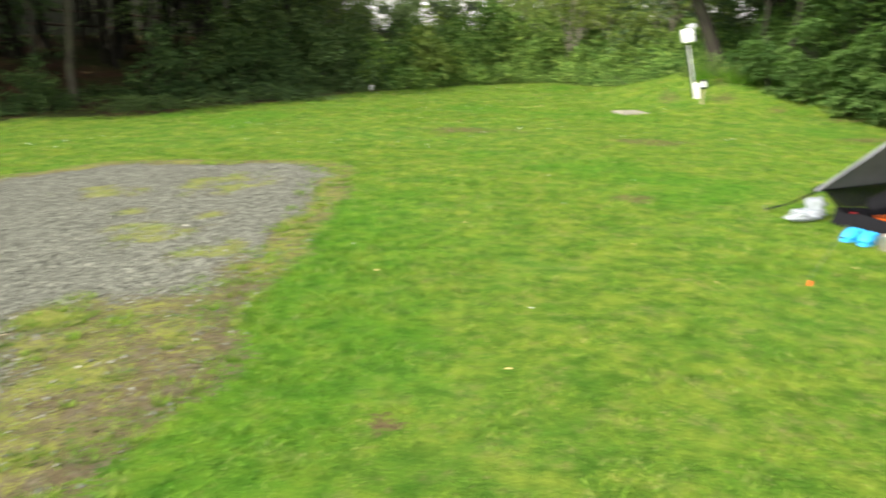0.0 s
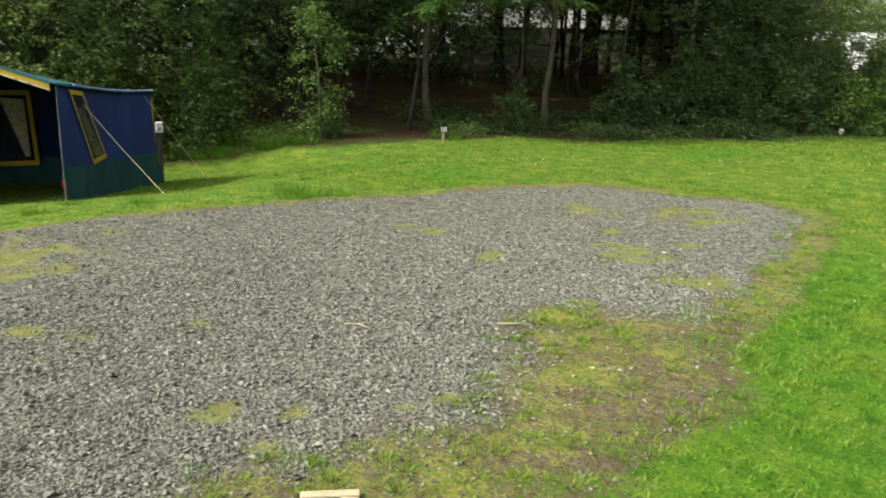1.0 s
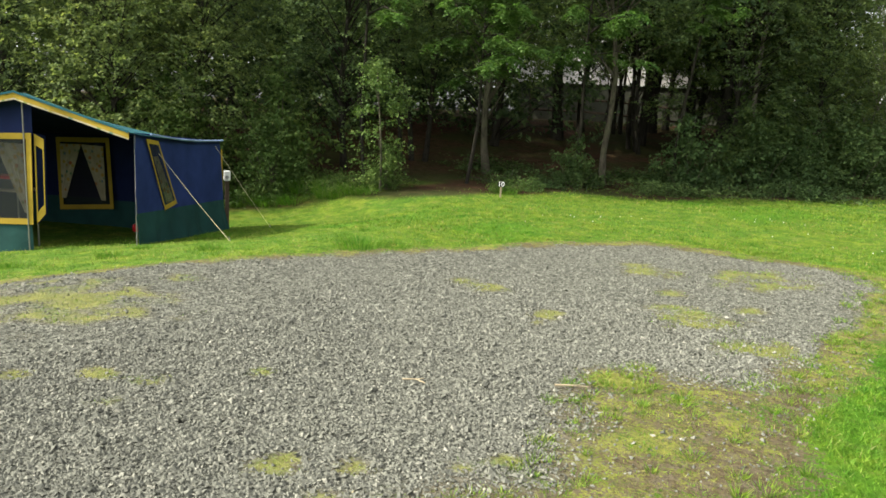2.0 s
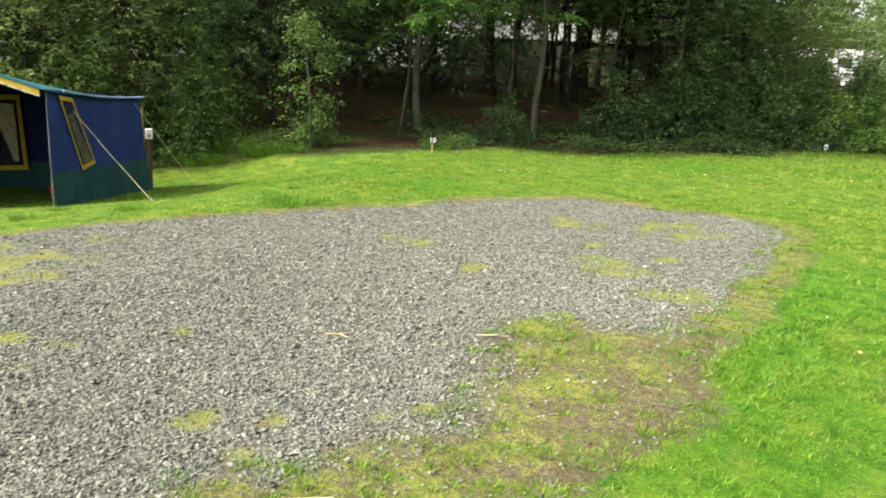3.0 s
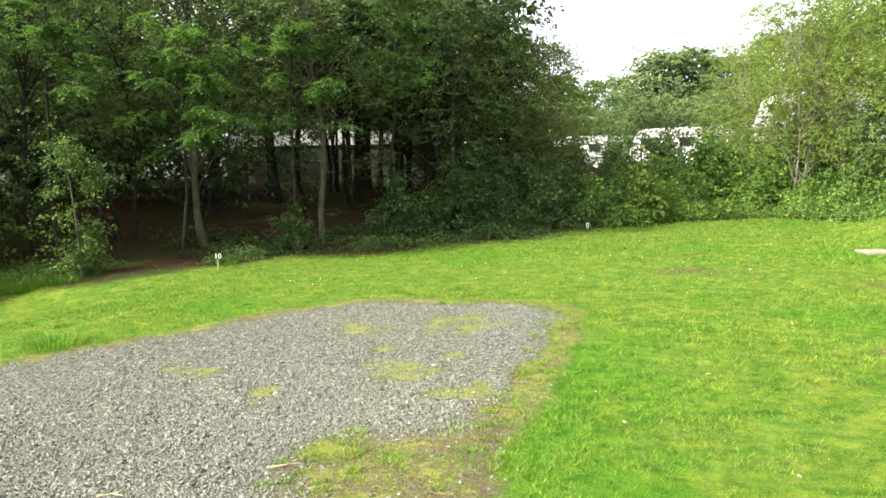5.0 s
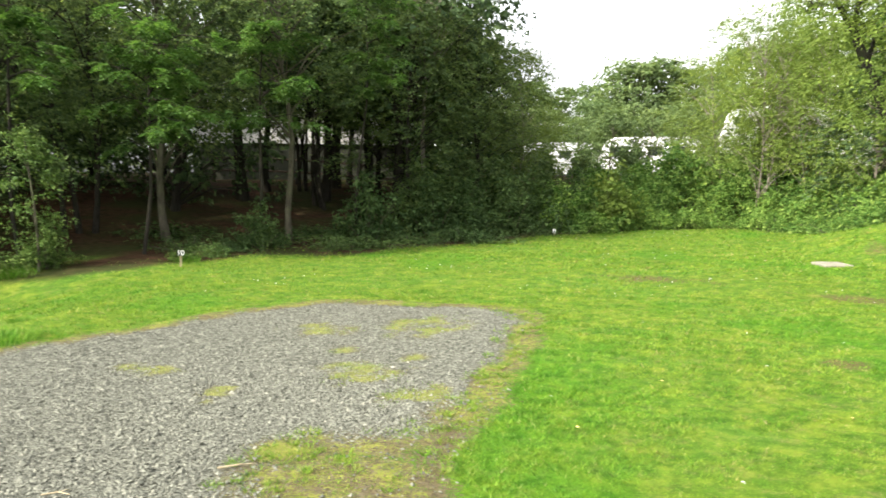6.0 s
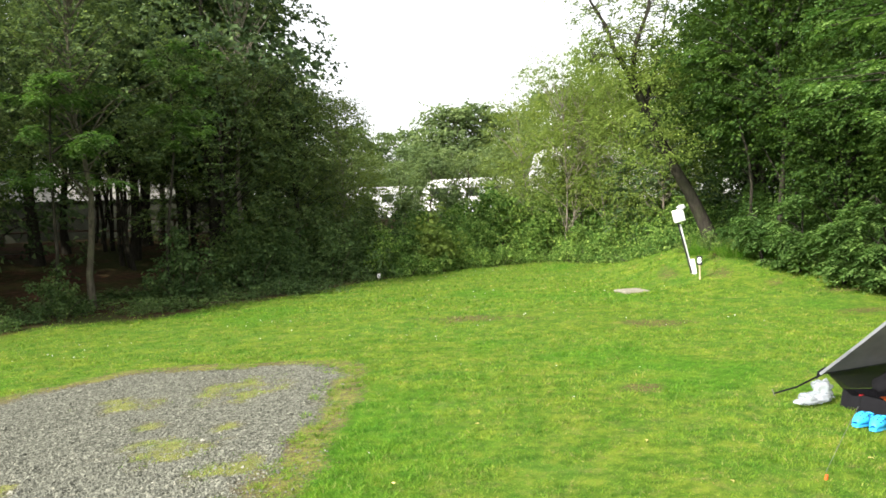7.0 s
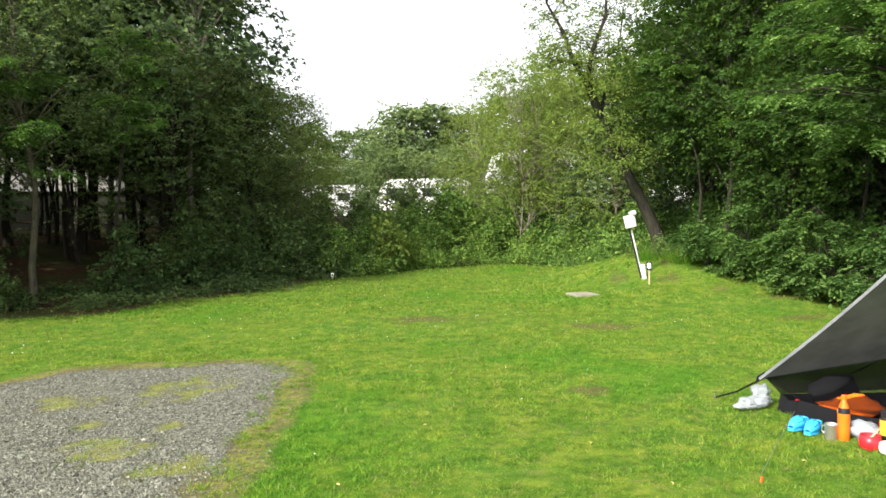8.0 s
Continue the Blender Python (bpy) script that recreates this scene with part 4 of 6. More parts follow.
# ---- grey tarp shelter and the things before it ----
def tarp_shelter():
    t = thing("tarp_tent", pose(3.5, 6.6, 0), "grey pyramid tarp tent with black mesh inner, door open", "tent")
    o = Vector((3.5, 6.6, 0))
    L, A, B, D = (Vector(p) - o for p in ((3.40, 6.60, 0.27), (4.02, 4.85, 1.88), (6.4, 6.75, 0.62), (6.7, 4.2, 0.25)))

    def back(u, v):
        p = L + (A - L) * v + (B - L) * u * (1 - v)
        p.z += -0.05 * math.sin(math.pi * v) * (1 - u) + 0.03 * math.sin(6 * u) * (1 - v) * v
        p += Vector((0.3, 0.5, 0)).normalized() * 0.05 * math.sin(math.pi * v)
        return p
    part("canopy", sheet(back, 14, 12, 0.004), GREY, t, "dark grey fabric of the back slope")

    def front(u, v):
        p = D + (A - D) * v + (B - D) * u * (1 - v)
        return p
    part("canopy", sheet(front, 8, 8, 0.004), GREY, t, "dark grey fabric of the end slope")
    edge = [L + (A - L) * k / 8 + Vector((0.3, 0.5, 0)).normalized() * 0.05 * math.sin(math.pi * k / 8) + Vector((0, 0, -0.05 * math.sin(math.pi * k / 8))) for k in range(9)]
    off = Vector((-0.010, -0.016, 0.03))

    def hem(u, v):
        k = min(int(u * 8), 7)
        p = edge[k].lerp(edge[k + 1], u * 8 - k)
        return (p - off * 0.3 + Vector((-0.01, -0.01, 0))).lerp(p + off, v)
    part("hem", sheet(hem, 16, 1, 0.01), GREY_HEM, t, "pale grey folded door hem")
    part("corner_patch", quad_sheet(L + Vector((-0.04, -0.01, -0.03)), L + Vector((0.05, -0.03, 0.03)), L + Vector((0.04, -0.03, 0.09)), L + Vector((-0.02, 0, 0.04)), 2, 2, thick=0.008), BLACK, t, "black corner reinforcement")
    peg = Vector((3.16, 7.02, 0.0)) - o
    part("strap", rod([L, L.lerp(peg, 0.5) - Vector((0, 0, 0.02)), peg + Vector((0, 0, 0.01))], 0.009, 5), BLACK, t, "black webbing strap to the peg")
    part("peg", rod([peg + Vector((0.02, 0, -0.06)), peg + Vector((-0.02, 0, 0.05))], 0.006, 5), STEEL, t)
    part("tie_out", box(0.04, 0.012, 0.02, pose(*(L + (A - L) * 0.30 + (B - L) * 0.28), 0, 0, 20), 0.004), BLACK, t)
    for k in range(2):
        p = L + (A - L) * 0.72 + (B - L) * 0.13 * 0.28 + Vector((0.16 + 0.02 * k, 0.02, -0.05 * k))
        part("marking", box(0.14, 0.004, 0.018, Matrix.Translation(p + Vector((0.02, 0.03, 0.03))) @ pose(0, 0, 0, 0, 0, 15)), WHITE, t, "white printed mark")
    # midge mesh and tray floor
    F1, F2, F3, F4, F5 = (Vector(p) - o for p in ((3.54, 6.52, 0), (3.58, 6.27, 0), (4.16, 5.40, 0), (6.2, 4.8, 0), (6.3, 6.6, 0)))
    up = Vector((0.05, 0.04, 0.145))
    part("mesh_wall", quad_sheet(F1 + up, F5 + up, B + Vector((0, 0, 0.0)), L + Vector((0.05, -0.03, 0.03)), 8, 4, ripple=0.01, thick=0.002), MESH, t, "black midge mesh under the canopy edge")
    part("mesh_wall", quad_sheet(F2 + up, F3 + up, L.lerp(B, 0.5) + Vector((0, 0, -0.01)), L + Vector((0.06, -0.04, 0.02)), 8, 4, ripple=0.01, thick=0.002), MESH_FRONT, t, "black midge mesh over the tray floor")
    for p, q in ((F1, F2), (F2, F3), (F3, F4), (F5, F1)):
        part("floor_wall", sheet(lambda u, v, p=p, q=q: p.lerp(q, u) + up * v + Vector((0.012 * math.sin(9 * u) * v, 0, -0.03 * math.sin(math.pi * u) * v)), 8, 3, 0.004), BLACK, t, "black tray floor side")
    bm = bmesh.new()
    bm.faces.new([bm.verts.new(p + Vector((0, 0, 0.012))) for p in (F1, F2, F3, F4, F5)])
    part("floor", bm, BLACK, t, "black groundsheet")
    part("seam", rod([F2 + up * 0.9, L.lerp(B, 0.42) + Vector((0, 0, 0.02))], 0.006, 5), BLACK, t)
    return t


tarp_shelter()


def blob(sx, sy, sz, seed, rough=0.25, detail=3):
    bm = bmesh.new()
    bmesh.ops.create_icosphere(bm, subdivisions=detail, radius=1.0)
    off = Vector((seed * 3.7, seed * 1.3, seed * 2.1))
    for v in bm.verts:
        k = 1 + rough * noise.noise(v.co * 1.6 + off) + 0.5 * rough * noise.noise(v.co * 4.5 + off)
        v.co *= k
        v.co = Vector((v.co.x * sx, v.co.y * sy, max(-0.98, v.co.z) * sz + sz * 0.95))
    return bm


def moved(bm, x, y, z):
    bmesh.ops.translate(bm, vec=(x, y, z), verts=bm.verts)
    return bm


def soft_thing(name, x, y, z, turn, bms, label, category):
    ob = thing(name, pose(x, y, z, 0, 0, turn), label, category)
    for pname, bm, mat, plabel in bms:
        part(pname, bm, mat, ob, plabel, smooth=True)
    return ob


soft_thing("rucksack", 4.02, 6.40, 0.014, 20, [("body", blob(0.29, 0.12, 0.17, 1), BLACK, ""), ("strap", rod([(-0.15, -0.09, 0.1), (0, -0.13, 0.2), (0.12, -0.09, 0.1)], 0.012, 6), DARK, "")], "black rucksack lying inside the tarp tent", "bag")
soft_thing("jacket", 4.02, 6.12, 0.014, -20, [("body", blob(0.26, 0.08, 0.10, 2, 0.45), ORANGE_CLOTH, ""), ("sleeve", blob(0.12, 0.06, 0.05, 3, 0.4), ORANGE_CLOTH, "")], "crumpled orange jacket on the black groundsheet", "jacket")
soft_thing("stuff_sack", 4.24, 5.72, 0.014, -25, [("body", blob(0.16, 0.10, 0.10, 4, 0.3), YELLOW_SACK, ""), ("drawcord", rod([(-0.12, -0.05, 0.1), (-0.2, -0.08, 0.05), (-0.22, -0.05, 0.02)], 0.005, 5), DARK, "")], "mustard yellow stuff sack inside the tarp tent", "bag")
soft_thing("pouch", 3.68, 6.40, 0.014, 0, [("body", blob(0.045, 0.04, 0.06, 5), RED, ""), ("flap", blob(0.03, 0.02, 0.015, 6), RED, "")], "small red pouch beside the mesh wall", "bag")
soft_thing("carrier_bag", 3.40, 6.66, 0.0, 15, [("body", moved(blob(0.095, 0.07, 0.105, 7, 0.6, 4), 0.09, 0.03, 0), BAG, ""), ("flap", moved(blob(0.17, 0.08, 0.055, 8, 0.6, 4), -0.06, -0.03, 0), BAG, "")], "crumpled white plastic carrier bag on the grass", "plastic bag")
soft_thing("carrier_bag", 3.77, 5.56, 0.0, -20, [("body", blob(0.13, 0.07, 0.075, 9, 0.6), BAG, ""), ("handle", blob(0.07, 0.03, 0.05, 10, 0.6), BAG, "")], "crumpled thin plastic bag behind the bottle", "plastic bag")


def clog(x, y, turn):
    ob = thing("clog", pose(x, y, 0.015, 0, 0, turn), "bright blue foam clog with round vent holes", "shoe", "pair of clogs")
    L = 0.27

    def width(s):
        return 0.042 + 0.014 * math.sin(math.pi * min(1, s * 1.1)) + (0.006 if s > 0.5 else 0)
    n = 14
    outline = [(L * (k / n - 0.5), width(k / n) * math.sin(math.pi * (0.06 + 0.88 * k / n)) ** 0.4) for k in range(n + 1)]
    bm = bmesh.new()
    ring = [(x_, w) for x_, w in outline] + [(x_, -w) for x_, w in outline[::-1]]
    lo, hi = [bm.verts.new((a, b, 0)) for a, b in ring], [bm.verts.new((a, b, 0.026)) for a, b in ring]
    bm.faces.new(lo[::-1]), bm.faces.new(hi)
    for k in range(len(ring)):
        j = (k + 1) % len(ring)
        bm.faces.new((lo[k], lo[j], hi[j], hi[k]))
    part("sole", bm, AQUA, ob)

    def upper(u, v):
        s = 0.47 + 0.53 * u
        x_ = L * (min(s, 0.985) - 0.5)
        w = width(s) * math.sin(math.pi * (0.06 + 0.88 * s)) ** 0.4
        a = math.pi * v
        h = 0.062 * (1 - u ** 2.2) + 0.024
        return (x_, w * math.cos(a) * 1.02, 0.022 + h * math.sin(a) ** 0.7)
    part("upper", sheet(upper, 10, 12, -0.005), AQUA, ob, smooth=True)

    def heel(u, v):
        a = math.pi * (0.5 + u)
        return (-0.02 + L * 0.48 * math.cos(a) * 1.0, 0.045 * math.sin(a), 0.024 + 0.03 * v + 0.01 * math.sin(math.pi * u))
    part("heel_rim", sheet(heel, 10, 2, -0.005), AQUA, ob, smooth=True)
    part("strap", sheet(lambda u, v: (-0.02 - 0.10 * math.sin(math.pi * u), 0.052 * math.cos(math.pi * u), 0.06 + 0.018 * v), 10, 1, -0.004), AQUA, ob, smooth=True)
    for i in range(3):
        for j in range(4):
            u, v = 0.18 + 0.2 * i, 0.2 + 0.2 * j
            p = Vector(upper(u, v))
            q = Vector(upper(u + 0.02, v)) - p
            r = Vector(upper(u, v + 0.02)) - p
            nn = r.cross(q).normalized()
            rot = nn.to_track_quat("Z", "Y").to_matrix().to_4x4()
            part("vent", lathe([(0.0065, -0.001), (0.0065, 0.002)], 8, Matrix.Translation(p + nn * 0.0005) @ rot), DARK, ob)
    return ob


clog(3.40, 5.89, 215)
clog(3.46, 5.77, 222)


def mug():
    ob = thing("mug", pose(3.52, 5.60, 0.0, 0, 0, 120), "brushed steel camping mug on the grass", "mug")
    part("body", lathe([(0.0, 0.002), (0.047, 0.002), (0.050, 0.01), (0.050, 0.125), (0.053, 0.13), (0.049, 0.13), (0.046, 0.12), (0.045, 0.02), (0.0, 0.015)], 24), STEEL_MUG, ob, smooth=True)
    part("handle", rod([(0.048, 0, 0.105), (0.078, 0, 0.10), (0.082, 0, 0.055), (0.049, 0, 0.03)], 0.005, 6), STEEL_MUG, ob)
    return ob


mug()


def bottle():
    ob = thing("bottle", pose(3.60, 5.56, 0.0, 0, 0, -130), "tall orange drink bottle with orange cap and dark label", "bottle")
    part("body", lathe([(0.0, 0.0), (0.038, 0.0), (0.046, 0.012), (0.047, 0.10), (0.044, 0.13), (0.047, 0.16), (0.046, 0.23), (0.036, 0.285), (0.02, 0.325), (0.016, 0.345), (0.0, 0.345)], 22), ORANGE, ob, "orange juice seen through clear plastic", True)
    part("cap", lathe([(0.0, 0.34), (0.021, 0.34), (0.021, 0.37), (0.018, 0.375), (0.0, 0.375)], 18), ORANGE, ob, "orange screw cap")
    lab = part("label", lathe([(0.0468, 0.228), (0.0445, 0.25), (0.0405, 0.272)], 22), DARK, ob, "dark printed neck label")
    part("print_bar", box(0.03, 0.002, 0.012, pose(0, -0.0475, 0.232, -14)), CARD_YELLOW, lab)
    part("print_bar", box(0.02, 0.002, 0.008, pose(0, -0.0462, 0.246, -18)), WHITE, lab)
    return ob


bottle()


def pot(name, x, y, r, h, mat, label, inner):
    ob = thing(name, pose(x, y, 0.0), label, "bowl")
    part("body", lathe([(0.0, 0.0), (r * 0.6, 0.0), (r * 0.95, h * 0.25), (r, h * 0.55), (r * 0.88, h), (r * 0.82, h), (r * 0.9, h * 0.5), (0.0, h * 0.1)], 22), mat, ob, smooth=True)
    part("contents", lathe([(0.0, h * 0.7), (r * 0.84, h * 0.7), (0.0, h * 0.72)], 18), inner, ob)
    return ob


p = pot("bowl", 3.66, 5.31, 0.082, 0.12, RED, "round red plastic bowl with a spoon in it", DARK)
part("spoon", rod([(0.02, 0.02, 0.09), (0.09, 0.03, 0.15)], 0.008, 6), PALE_WOOD, p, "pale spoon handle")
pot("bowl", 3.73, 5.18, 0.075, 0.09, WHITE, "white bowl with red food beside the red one", RED)


def jar():
    ob = thing("jar", pose(3.90, 5.44, 0.0, 0, 0, -120), "tall jar with black lid and yellow label", "jar")
    part("body", lathe([(0.0, 0.0), (0.06, 0.0), (0.066, 0.015), (0.066, 0.2), (0.055, 0.225), (0.0, 0.225)], 22), DARK, ob, "dark contents", True)
    lab = part("label", lathe([(0.0668, 0.075), (0.0668, 0.195)], 22), CARD_YELLOW, ob, "yellow printed label")
    part("print_bar", box(0.06, 0.003, 0.03, pose(0.0, -0.0668, 0.15)), RED, lab)
    part("print_bar", box(0.05, 0.003, 0.012, pose(0.0, -0.0668, 0.105)), DARK, lab)
    part("lid", lathe([(0.0, 0.22), (0.058, 0.22), (0.058, 0.265), (0.054, 0.27), (0.0, 0.27)], 22), DARK, ob, "black screw lid")
    return ob


jar()


def ground_peg():
    ob = thing("guy_peg", pose(2.48, 4.69, 0.0, 0, 0, 30), "orange-red tent peg with a thin grey guy line", "peg")
    part("stake", box(0.02, 0.012, 0.08, pose(0, 0, 0.01, 0, 15), 0.003), plain("orange_peg", (0.75, 0.10, 0.02), 0.4), ob)
    d = pose(0, 0, 0, 0, 0, -30) @ Vector((3.4 - 2.48, 6.05 - 4.69, 0))
    e = d + (pose(0, 0, 0, 0, 0, -30) @ Vector((0.16, 0.2, 0.06)))
    part("line", rod([(0, 0, 0.07), tuple(d * 0.5 + Vector((0, 0, 0.05))), tuple(e)], 0.0016, 4), GREY, ob)
    return ob


ground_peg()


# ---- hook-up post, slab, markers ----
def hookup_post():
    x, y = 5.73, 17.15
    z = high(x, y)
    ob = thing("hookup_post", pose(x, y, z), "leaning white electric hook-up post with white box", "utility post")
    top = Vector((-0.27, 0.05, 1.17))
    part("post", rod([(0, 0, -0.1), top], 0.027, 10), WHITE, ob)
    part("cable", rod([(-0.05, -0.02, 0.02), top + Vector((-0.05, -0.02, 0.05))], 0.022, 6), DARK, ob, "black cable clipped to the post")
    part("sleeve", box(0.095, 0.09, 0.38, pose(0.0, -0.03, 0.16, 0, -8), 0.02), WHITE, ob, "thick white base sleeve")
    b = part("meter_box", box(0.24, 0.19, 0.30, Matrix.Translation(top + Vector((-0.03, -0.02, 0.2))) @ pose(0, 0, 0, 0, -12, 0), 0.03), WHITE, ob, "white weatherproof box")
    part("lid", box(0.2, 0.02, 0.2, Matrix.Translation(top + Vector((-0.04, -0.13, 0.17))) @ pose(0, 0, 0, 0, -12, 0), 0.01), WHITE, b)
    part("hood", box(0.14, 0.24, 0.1, Matrix.Translation(top + Vector((0.03, -0.02, 0.40))) @ pose(0, 0, 0, 0, -30, 0), 0.02), plain("grey_plastic", (0.35, 0.36, 0.36), 0.5), b, "grey hinged cover")
    return ob


hookup_post()


def marker(name, x, y, h, w, plate_h, label, text=None, plate=None):
    z = high(x, y)
    ob = thing(name, pose(x, y, z, 0, 0, math.degrees(math.atan2(-x, y))), label, "marker post")
    part("stake", box(0.035, 0.025, h + 0.1, pose(0, 0.02, h / 2 - 0.05), 0.004), PALE_WOOD, ob)
    part("plate", box(w, 0.015, plate_h, pose(0, -0.002, h - plate_h / 2), 0.004), plate or DARK, ob, "number plate")
    if text:
        cu = bpy.data.curves.new("number", "FONT")
        cu.body, cu.size, cu.align_x, cu.align_y, cu.extrude, cu.offset = text, min(plate_h * 1.35, w * 1.45), "CENTER", "CENTER", 0.002, 0.002
        tmp = bpy.data.objects.new("number", cu)
        scene.collection.objects.link(tmp)
        dg = bpy.context.evaluated_depsgraph_get()
        me = bpy.data.meshes.new_from_object(tmp.evaluated_get(dg))
        bpy.data.objects.remove(tmp)
        me.materials.clear()
        me.materials.append(WHITE)
        n = part("number", me, None, ob, "white painted number")
        n.matrix_basis = pose(0, -0.014, h - plate_h / 2, 90, 0, 0)
    else:
        part("number_bar", box(w * 0.35, 0.006, plate_h * 0.7, pose(0, -0.012, h - plate_h / 2)), WHITE if plate is None else DARK, ob)
    return ob


marker("pitch_marker", -8.5, 12.35, 0.32, 0.125, 0.10, "small pitch number on a short wooden stake", "10")
marker("pitch_marker", -2.2, 22.5, 0.2, 0.085, 0.13, "small white pitch number plate at the hedge foot", None, WHITE)
marker("pitch_marker", 5.66, 16.5, 0.54, 0.12, 0.2, "black pitch number plate on a short pale stake", "8")


def hookup_box():
    x, y = -11.47, 7.92
    z = high(x, y)
    ob = thing("hookup_post", pose(x, y, z, 0, 0, 53), "small white hook-up box on a post behind the tent", "utility post")
    part("post", box(0.07, 0.07, 1.0, pose(0, 0, 0.45), 0.008), DARK_WOOD, ob)
    b = part("meter_box", box(0.115, 0.09, 0.18, pose(0, -0.08, 0.95), 0.02), WHITE, ob, "white plastic box")
    part("socket", lathe([(0.03, 0), (0.03, 0.015)], 12, pose(0, -0.14, 0.93, 90)), plain("grey_socket", (0.3, 0.3, 0.3), 0.5), b)
    return ob


hookup_box()


def slab():
    ob = thing("manhole_cover", pose(4.08, 16.4, high(4.08, 16.4), 0, 0, 12), "pale worn concrete manhole cover in the grass", "manhole cover")
    part("frame", box(0.60, 0.60, 0.05, pose(0, 0, 0.01), 0.01), CONCRETE, ob)
    part("lid", box(0.48, 0.48, 0.03, pose(0, 0, 0.035), 0.012), CONCRETE, ob)
    return ob


slab()


def litter_stick(name, pts, r, mat, label, taper=0.5):
    c = Vector(pts[0])
    ob = thing(name, Matrix.Translation(c), label, "stick")
    part("shaft", rod([Vector(q) - c for q in pts], r, 6, taper), mat, ob)
    part("splinter", rod([Vector(pts[1]) - c, Vector(pts[1]) - c + Vector((0.04, 0.03, 0.008))], r * 0.5, 5, 0.3), mat, ob)
    return ob


litter_stick("stick", [(-2.53, 3.60, 0.024), (-2.44, 3.655, 0.03), (-2.365, 3.72, 0.024)], 0.0075, PALE_WOOD, "bare pale stick lying on the gravel")
litter_stick("stick", [(-3.26, 3.0, 0.03), (-3.19, 3.05, 0.034), (-3.12, 3.05, 0.028)], 0.006, PALE_WOOD, "short broken pale twig on the gravel")


def plank():
    ob = thing("plank", pose(-2.15, 1.595, 0.016, 0, 0, 40), "split pale plank lying on the gravel", "plank")
    part("board", box(0.22, 0.042, 0.014, None, 0.005), PALE_WOOD, ob)
    part("splinter", box(0.07, 0.009, 0.008, pose(0.07, -0.026, -0.003, 0, 0, -6), 0.002), PALE_WOOD, ob)
    return ob


plank()


def fallen_leaf(x, y, mat, size, turn):
    ob = thing("fallen_leaf", pose(x, y, high(x, y) + 0.03, 8, 5, turn), "dry fallen leaf on the grass", "leaf", "fallen leaves")
    part("blade", sheet(lambda u, v: ((u - 0.5) * size, (v - 0.5) * size * 0.7 * math.sin(math.pi * (0.08 + 0.84 * u)), 0.2 * size * (v - 0.5) ** 2), 6, 4, 0.001), mat, ob)
    part("stalk", rod([(-size * 0.5, 0, 0), (-size * 0.8, 0.01, -0.01)], 0.0015, 4), mat, ob)
    return ob


TAN = plain("dry_leaf", (0.60, 0.46, 0.18), 0.8)
for x, y, s in ((1.84, 4.66, 0.035), (1.52, 5.6, 0.035), (2.95, 5.0, 0.035), (0.35, 3.35, 0.03), (2.9, 10.5, 0.05), (-0.45, 4.9, 0.035), (0.2, 6.3, 0.035)):
    fallen_leaf(x, y, TAN, 0.75 * s, 60 * x)
for x, y in ((0.55, 4.2), (-0.7, 5.6), (1.2, 7.1), (0.1, 9.0), (2.2, 8.4)):
    fallen_leaf(x, y, WHITE, 0.013, 50 * y)


def clover():
    """White clover heads scattered over the meadow."""
    g = np.random.RandomState(77)
    x, y = g.uniform(-7.5, 5.0, 900), g.uniform(8.5, 25.0, 900)
    gr, ba, mo, li = cover(x, y)
    keep = (gr + li < 0.05) & (ba < 0.1) & (wobble(x, y, 0.9, 41) > 0.35) & (edge_distance(CLEARING, x, y) < -0.6)
    x, y = x[keep][:90], y[keep][:90]
    n, r = len(x), g.uniform(0.005, 0.011, len(x))
    base = np.array([(1, 0, 0), (-0.5, 0.87, 0), (-0.5, -0.87, 0), (0, 0, 1.2), (0, 0, -1)])
    P = base[None] * r[:, None, None] + np.stack([x, y, land(x, y) + 0.035], -1)[:, None]
    F = np.array([(0, 1, 3), (1, 2, 3), (2, 0, 3), (1, 0, 4), (2, 1, 4), (0, 2, 4)])[None] + 5 * np.arange(n)[:, None, None]
    ob = new("clover_flowers", tri_mesh("clover_flowers", P.reshape(-1, 3), F.reshape(-1, 3), WHITE))
    return tagged(ob, "scattered white clover heads in the short grass", "flowers", kind="stuff")


clover()


